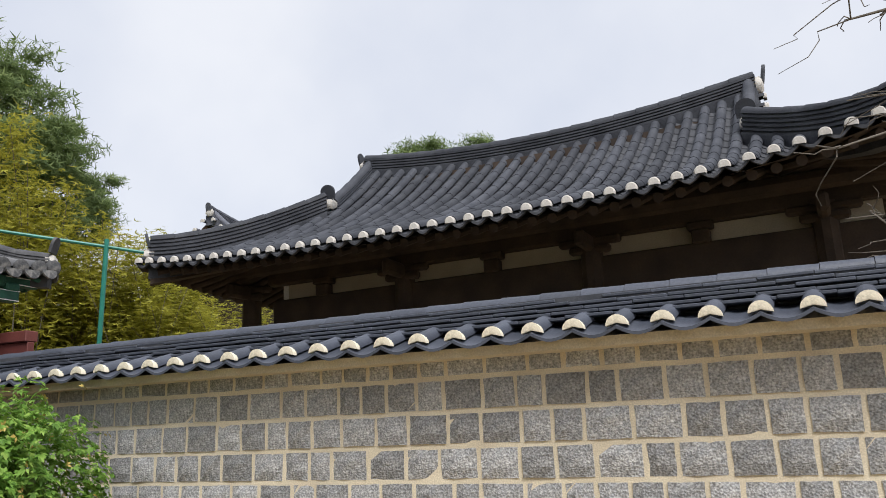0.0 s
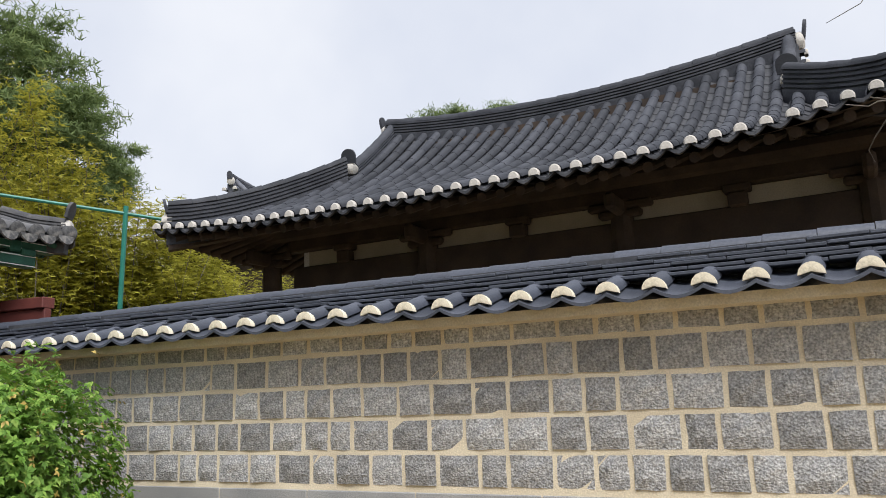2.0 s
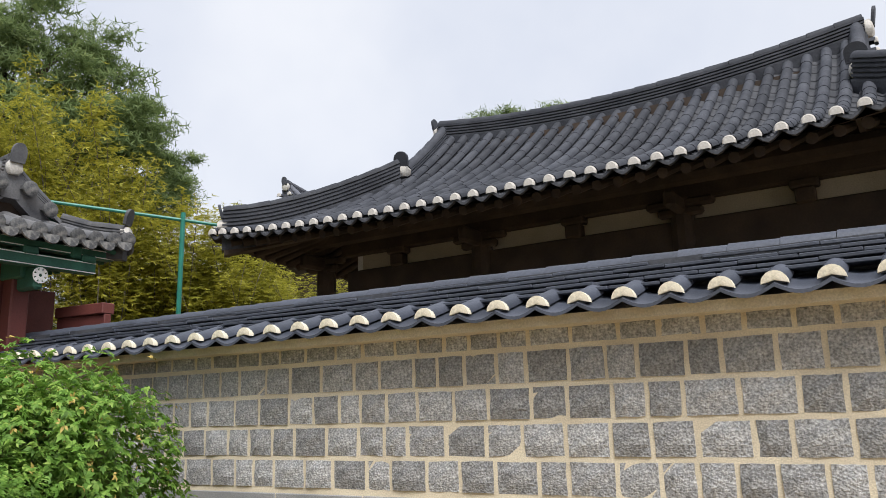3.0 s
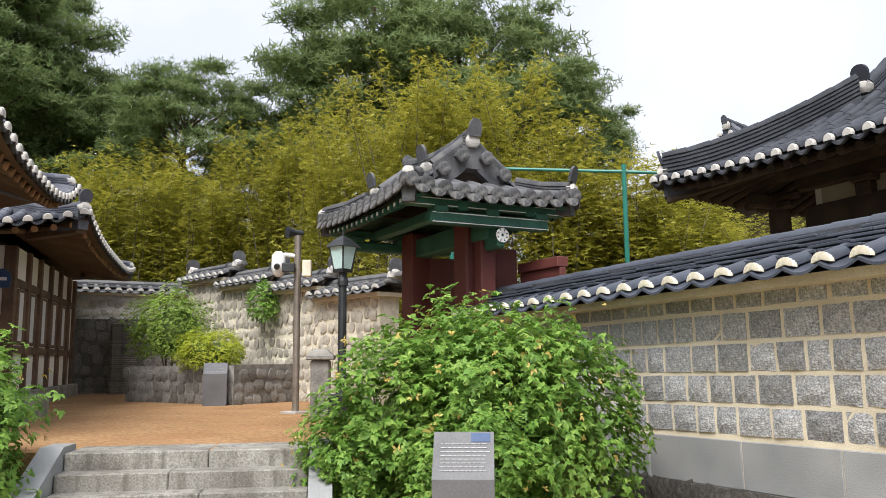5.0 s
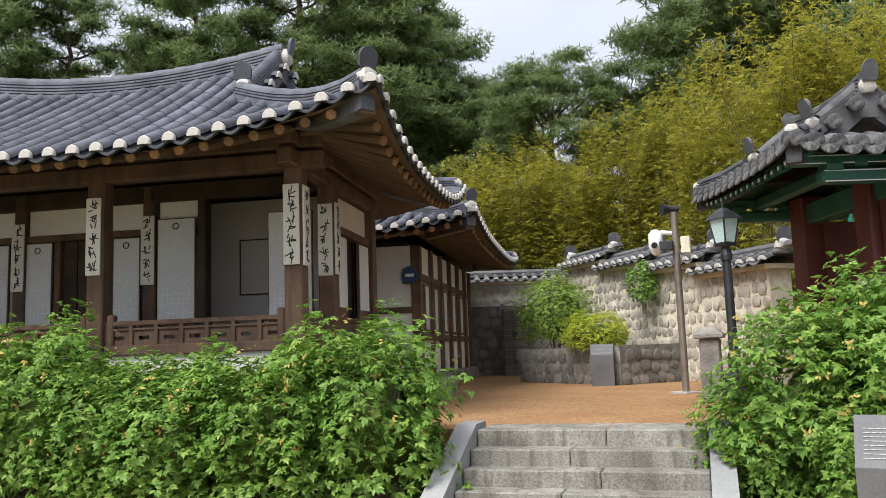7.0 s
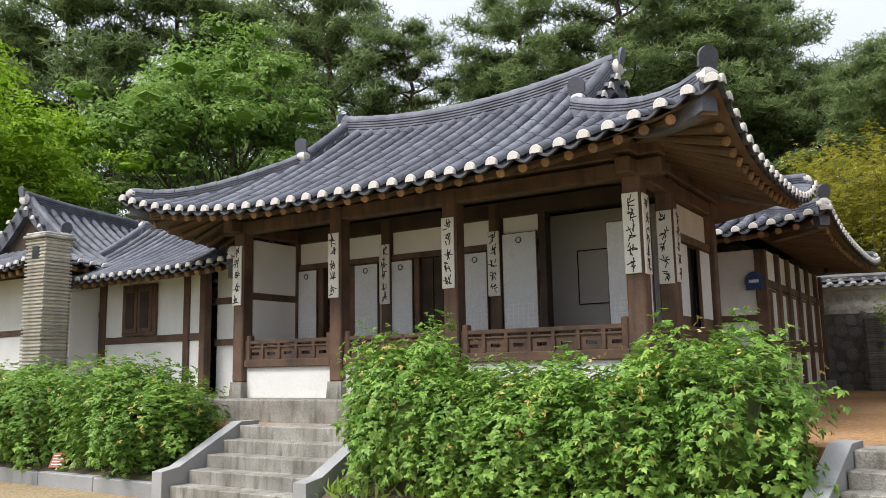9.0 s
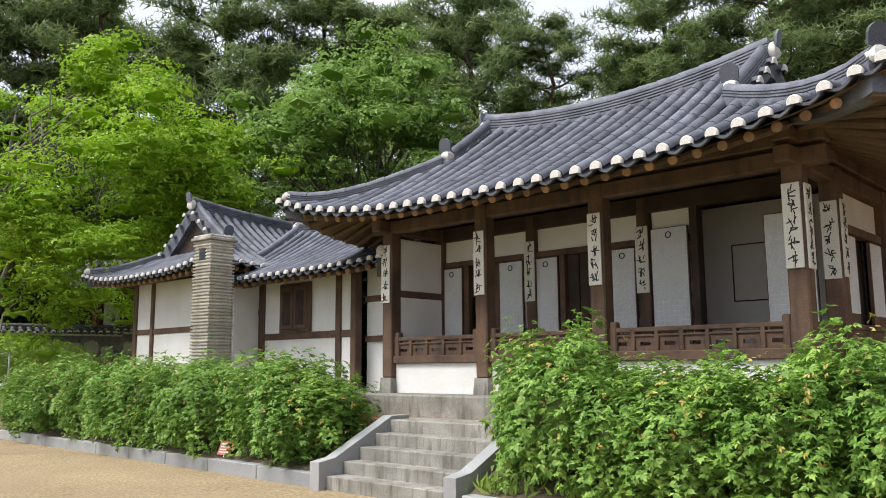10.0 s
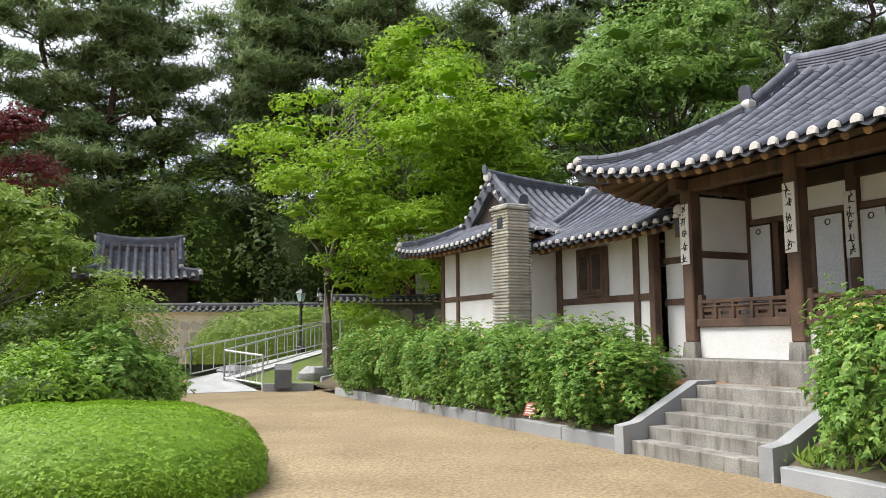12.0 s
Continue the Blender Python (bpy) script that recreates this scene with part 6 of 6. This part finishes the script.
# ---- small things ----
def lamp_post(m):
    l = thing("garden_lamp", m, "black iron garden lamp post with a glazed lantern", "lamp post", "garden lamps")
    part("plinth", Shape().box(-0.14, 0.14, -0.14, 0.14, -0.1, 0.35, 0.02), BLACK, l)
    part("shaft", Shape().tube([(0, 0, 0.3), (0, 0, 0.6), (0, 0, 0.62), (0, 0, 1.8)], [0.085, 0.075, 0.06, 0.055], 10), BLACK, l)
    part("collar", Shape().tube([(0, 0, 1.8), (0, 0, 1.86), (0, 0, 1.98)], [0.075, 0.075, 0.05], 10), BLACK, l)
    lan = part("lantern", Shape().add(*frustum(0, 0, 1.98, 2.02, 0.09, 0.1)), BLACK, l)
    for a in range(4):
        part("pane", Shape().add([(-0.075, -0.085, 2.03), (0.075, -0.085, 2.03), (0.12, -0.13, 2.33), (-0.12, -0.13, 2.33), (-0.075, -0.08, 2.03), (0.075, -0.08, 2.03), (0.12, -0.125, 2.33), (-0.12, -0.125, 2.33)],
                                 [(0, 1, 2, 3), (7, 6, 5, 4), (0, 4, 5, 1), (1, 5, 6, 2), (2, 6, 7, 3), (3, 7, 4, 0)]), LAMPGLASS, lan, "pale glass", at=pose(0, 0, 0, 0, 0, 90 * a))
        part("bar", Shape().tube([(0.085, -0.085, 2.02), (0.13, -0.13, 2.34)], 0.012, 5), BLACK, lan, at=pose(0, 0, 0, 0, 0, 90 * a))
    part("hood", Shape().add(*frustum(0, 0, 2.33, 2.42, 0.17, 0.1)).add(*frustum(0, 0, 2.42, 2.48, 0.1, 0.03)), BLACK, lan)
    part("finial", Shape().tube([(0, 0, 2.48), (0, 0, 2.56)], [0.02, 0.01], 6), BLACK, lan)
    return l


lp = lamp_post(pose(-7.75, 8.6, TOP))
c = copy_thing(lp, pose(-25.1, -18.25, 0.9))
c.matrix_basis = pose(-25.1, -18.25, 0.9)


def camera_pole():
    p = thing("camera_pole", pose(-9.45, 9.35, TOP), "steel pole with a white dome camera, horn speaker and box", "pole")
    part("pole", Shape().tube([(0, 0, -0.1), (0, 0, 2.75)], 0.055, 12), RUST, p)
    part("base_plate", Shape().box(-0.16, 0.16, -0.16, 0.16, -0.02, 0.03, 0.005), STEEL, p)
    d = pose(0, 0, 0, 0, 0, 38)
    part("bracket", Shape().tube([(0, 0, 2.42), (-0.2, 0, 2.45), (-0.28, 0, 2.42)], 0.035, 8), WHITE, p, at=d)
    cm = part("dome_camera", Shape().tube([(-0.3, 0, 2.5), (-0.3, 0, 2.44), (-0.3, 0, 2.25), (-0.3, 0, 2.15), (-0.3, 0, 2.1)], [0.05, 0.105, 0.112, 0.09, 0.035], 12), WHITE, p, "white dome camera", smooth=True, at=d)
    part("lens", Shape().tube([(-0.3, -0.1, 2.26), (-0.3, -0.15, 2.24)], 0.045, 10), BLACK, cm)
    part("floodlight", Shape().box(-0.22, -0.02, -0.16, -0.08, 2.16, 2.3, 0.01), BLACK, p, at=d)
    part("control_box", Shape().box(0.08, 0.22, -0.06, 0.06, 2.1, 2.36, 0.012), CAP_PLASTER, p, "cream control box", at=d)
    part("horn_speaker", Shape().tube([(-0.16, -0.06, 2.8), (-0.06, 0, 2.8), (0.03, 0.04, 2.8), (0.07, 0.06, 2.8)], [0.1, 0.055, 0.045, 0.04], 12), BLACK, p, "dark horn speaker", at=d)


camera_pole()
sp = thing("stone_pillar", pose(-8.15, 8.6, TOP, 0, 0, 40), "short grey stone pillar with a capstone beside the bush", "pillar")
part("shaft", Shape().box(-0.13, 0.13, -0.13, 0.13, -0.05, 0.8, 0.02), DARKSTONE, sp)
part("capstone", Shape().box(-0.19, 0.19, -0.19, 0.19, 0.8, 0.87, 0.015).add(*frustum(0, 0, 0.87, 0.95, 0.17, 0.08)), DARKSTONE, sp)


def info_sign(m, w, label, lines, tilt=35):
    s = thing("info_sign", m, label, "sign", "information signs")
    prof = [(-0.1, -0.05), (-0.1, 0.78), (0.16, 1.05), (0.2, 1.04), (0.2, -0.05)]
    b = Shape()
    b.add([(x, y, z) for x in (-w / 2, w / 2) for y, z in prof], [tuple(range(5)), tuple(range(5, 10))[::-1]] + [(i, i + 5, (i + 1) % 5 + 5, (i + 1) % 5) for i in range(5)])
    part("body", b, SIGN, s)
    # unreadable lines on the sloping face
    f = Shape()
    face = Matrix.Translation((0, -0.1, 0.78)) @ Matrix.Rotation(math.atan2(0.27, 0.26), 4, "X")
    rng = random.Random(3)
    for i in range(lines):
        v = 0.06 + i * 0.24 / max(lines, 1)
        x = -w / 2 + 0.05
        while x < w / 2 - 0.06:
            ln = rng.uniform(0.015, 0.04)
            f.box(x, x + ln, v, v + 0.005, 0.003, 0.005, 0, face)
            x += ln + 0.008
    part("lettering", f, SIGN_TEXT, s, "small white bars of text")
    if lines > 4:
        f = Shape().box(w * 0.12, w * 0.44, 0.29, 0.36, 0.003, 0.005, 0, face)
        part("map_panel", f, BLUE, s, "small blue picture panel")
    return s


info_sign(pose(-3.36, 5.24, 0.0, 0, 0, 33) @ Matrix.Diagonal((1, 1, 1.08, 1)), 0.42, "grey metal information stand with white text", 8)
info_sign(pose(-12.45, 10.15, TOP, 0, 0, 50) @ Matrix.Diagonal((1, 1, 0.74, 1)), 0.42, "small grey information stand on the terrace", 2)
info_sign(pose(-19.75, -14.9, 0.12, 0, 0, 128) @ Matrix.Diagonal((1, 1, 0.65, 1)), 0.5, "small grey information stand by the ramp", 2)

pl = thing("red_placard", HM @ pose(-1.45, -2.38, 0.24, -25, 0, 12), "small red notice plate on a low stake in the bed", "sign")
part("plate", Shape().box(-0.15, 0.15, -0.01, 0.01, 0, 0.24, 0.005), mat("notice_red", (0.45, 0.12, 0.08), (0.55, 0.16, 0.1), 0.5, bump=0), pl)
part("stake", Shape().tube([(0, 0.03, -0.3), (0, 0.01, 0.1)], 0.012, 5), STEEL, pl)
f = Shape()
for i in range(4):
    f.box(-0.11, 0.11 - 0.03 * (i % 2), -0.016, -0.012, 0.04 + 0.045 * i, 0.056 + 0.045 * i)
part("lettering", f, WHITE, pl)

gf = thing("green_fence", pose(-6.3, 14.7, 0, 0, 0, 21), "tall green steel fence post with a top bar", "fence")
for x in (-3.4, 0, 3.4):
    part("post", Shape().tube([(x, 0, 0.4), (x, 0, 5.3 - 0.1 * x)], 0.045, 8), GREEN_POST, gf)
part("top_bar", Shape().tube([(-3.4, 0, 5.5), (0, 0, 5.16), (3.4, 0, 4.8)], 0.032, 8), GREEN_POST, gf)


# ---- bed wall, ramp, far walls and roofs ----
pebble_wall("wall_bed", (-15.6, 10.3), (-12.3, 10.45), TOP, 1.55, 1.6, "low dark stone edging of the shrub bed", DARKSTONE, DARKSTONE, False, 1, 0.22, 1.0, 15)
pebble_wall("wall_bed_end", (-12.3, 10.45), (-12.3, 12.0), TOP, 1.6, 1.6, "dark stone end of the shrub bed", DARKSTONE, DARKSTONE, False, 1, 0.22, 1.0, 15)
part("bed_fill", Shape().box(-15.6, -12.75, 10.8, 12.0, TOP - 0.2, 1.45), EARTH, None)
bpy.data.objects["bed_fill"]["kind"] = "structure"
tc = thing("low_tile_chimney", pose(-19.55, 12.66, TOP, 0, 0, 63), "low chimney of stacked dark tiles against the wall", "chimney")
part("core", Shape().box(-0.28, 0.28, -0.2, 0.2, -0.1, 1.85), DARKSTONE, tc)
mesh = Shape().box(-0.32, 0.32, -0.25, 0.25, 0, 0.034, 0.008).mesh("tile_course", DARKSTONE)
for i in range(34):
    part("tile_course", mesh, None, tc, at=pose(rb.uniform(-.02, .02), rb.uniform(-.01, .01), i * 0.054, 0, 0, rb.uniform(-1, 1)))
# solid black block in place of the hole's dark depth
part("smoke_hole_dark_block", Shape().box(-0.07, 0.07, -0.26, -0.2, 1.05, 1.2), BLACK, tc)


def rail_run(a, b, h, n):
    """A stainless railing between two foot points."""
    A, B = Vector(a), Vector(b)
    r = thing("ramp_railing", pose(0, 0, 0), "stainless steel railing of the garden ramp", "railing", "ramp railings")
    up = Vector((0, 0, h))
    part("top_rail", Shape().tube([A + up, B + up], 0.032, 8), STEEL, r)
    part("lower_rail", Shape().tube([A + up * 0.12, B + up * 0.12], 0.022, 6), STEEL, r)
    for i in range(n + 1):
        q = A.lerp(B, i / n)
        big = i in (0, n)
        part("post" if big else "baluster", Shape().tube([q - Vector((0, 0, 0.2 if big else -h * 0.12)), q + up], 0.03 if big else 0.013, 6), STEEL, r)


R1, R2, R3, R4, R5 = (-19.6, -15.55, 0.1), (-19.9, -17.3, 0.25), (-25.3, -16.6, 1.25), (-25.9, -17.6, 1.25), (-19.6, -18.4, 0.35)
rail_run(R1, R2, 0.95, 7)
rail_run(R2, R3, 0.95, 12)
rail_run(R5, R4, 0.95, 14)
rail_run((-17.3, -17.8, 0.1), R5, 0.95, 7)
ramp = Shape()
ramp.add([(-19.5, -15.6, 0.01), (-17.9, -16.9, 0.01), (-19.5, -18.4, 0.3), (-20.1, -17.2, 0.3), (-25.4, -16.6, 1.2), (-26.0, -17.7, 1.2)] + [(x, y, -0.3) for x, y in ((-19.5, -15.6), (-17.9, -16.9), (-19.5, -18.4), (-20.1, -17.2), (-25.4, -16.6), (-26.0, -17.7))],
         [(0, 1, 2, 3), (3, 2, 5, 4), (0, 6, 7, 1), (0, 3, 9, 6), (3, 4, 10, 9)])
solid("ramp", ramp, PAVE, Matrix(), "pale grey paved garden ramp", "ramp", kind="structure")
lawn = Shape()
lawn.add([(-19.7, -15.3, 0.1), (-21.2, -14.0, 0.15), (-24.5, -11.5, 0.9), (-27, -15.0, 1.3), (-25.3, -16.4, 1.2), (-20.2, -17.0, 0.25)], [(0, 1, 2, 3, 4, 5)])
solid("lawn", lawn, GRASS, Matrix(), "small sloping lawn beside the ramp", "lawn", kind="structure")
kb = thing("kerb_low", pose(-19.55, -15.5, 0, 0, 0, 128), "low granite kerb in front of the lawn", "kerb", kind="structure")
part("kerb_stone", Shape().box(-0.0, 1.5, -0.1, 0.1, -0.05, 0.22, 0.015), GRANITE_CUT, kb, at=pose(0, 0, 0, 0, 0, 0))
stairs(pose(-20.75, -13.85, 0, 0, 0, 53), 1.1, 3, 0.16, 0.3, "three small stone steps at the end of the bed", 1)
solid("boulder", lump(0.55, 0.4, 0.32, 9), GRANITE, pose(-21.6, -15.1, 0.35), "rounded grey boulder on the lawn", "boulder", smooth=True)
solid("boulder", lump(0.7, 0.45, 0.3, 12), GRANITE, pose(-21.4, -18.0, 0.4), "flat grey boulder beside the ramp", "boulder", smooth=True)
pebble_wall("wall_far", (-23.8, -25.7), (-27.9, -19.2), 0.7, 2.6, 2.6, "far tan stone garden wall with tiled cap", FIELD, MORTAR, True, 1, 0.4, 1.0, cap_tile=TILE_OLD)
pebble_wall("wall_far_dark", (-27.9, -19.2), (-33.7, -12.3), 0.7, 2.9, 3.1, "far garden wall with dark tiled cap", FIELD, DARKSTONE, True, 2, 0.5, 1.0, cap_tile=TILE_OLD)
pv = thing("far_pavilion", pose(-26.0, -27.7, 0, 0, 0, 137), "small far gate house with a grey tiled roof", "house", "old timber houses")
part("wall", Shape().box(-2.0, 2.0, -1.0, 1.0, 0, 4.0), WOOD_DARK, pv)
tile_roof(pv, Roof(-2.5, 2.5, -2.1, 2.1, -1.7, 1.7, 4.1, 5.75, 0.22, 0.35, hd=0.55), 0.34, "flr", rafters=False, discs=("fl", "fr"), plain_side="b", corner_discs=())
fh = thing("far_house", pose(-33.5, -15.5, 0, 0, 0, 122), "far house with a dark tiled roof and red pillars among trees", "house", "old timber houses")
part("wall", Shape().box(-4.0, 4.0, -1.5, 2.5, 0, 4.6), WOOD_DARK, fh)
for x in (-2.5, -0.5, 1.5):
    part("pillar", Shape().tube([(x, -2.0, 0.8), (x, -2.0, 4.5)], 0.16, 8), RED, fh)
    part("white_panel", Shape().box(x + 0.3, x + 0.9, -1.56, -1.5, 1.5, 4.3), PLASTER_WALL, fh)
tile_roof(fh, Roof(-5.2, 5.2, -3.2, 4.0, -3.6, 3.6, 4.7, 6.9, 0.4, 0.4), 0.34, "fl", tile=TILE_OLD, rafters=False, plain_side="br")
rh = thing("back_house", WM @ pose(-17.1, 14.6, 0.9, 0, 0, 95), "tiled roof end showing behind the hall", "house", "old timber houses")
part("wall", Shape().box(-2.5, 6, -2, 2, 0, 5.6), WOOD_DARK, rh)
tile_roof(rh, Roof(-3.2, 7.5, -3.0, 3.0, -1.8, 6.0, 5.6, 7.35, 0.3, 0.4), 0.34, "fl", rafters=False, plain_side="br", corner_discs=())


def bare_tree():
    rng = random.Random(2)
    t = thing("thin_tree", WM @ pose(2.35, 1.0, 0), "thin tree with bare hanging twigs beside the hall", "tree")
    s = Shape()
    pts = limb(s, (0, 0, -0.1), (0.2, 0.1, 6.0), 0.1, 0.035, rng, 0.03, 6)
    part("trunk", s, BARK_GREY, t)
    P = []
    for i in range(9):
        s = Shape()
        a = pts[3 + i % 4]
        e = a + Vector((-rng.uniform(1.2, 2.1), rng.uniform(-0.3, 0.7), rng.uniform(-0.2, 0.8)))
        q = limb(s, a, e, 0.025, 0.006, rng, 0.2, 6)
        for k in (2, 3, 4, 5):
            for j in range(3):
                limb(s, q[k], q[k] + Vector((rng.uniform(-.7, .2), rng.uniform(-.4, .4), rng.uniform(-.5, .4))), 0.007, 0.003, rng, 0.25, 4)
        part("branch", s, BARK_GREY, t)
        P += [tuple(e + Vector((rng.gauss(0, .15), rng.gauss(0, .15), rng.gauss(0, .1)))) for k in range(5 if i % 3 == 0 else 0)]
    part("foliage", leaves("foliage", np.array(P), np.tile([0, 0, 1.0], (len(P), 1)), 0.1, "pair", PEONY, 4), None, t)


bare_tree()
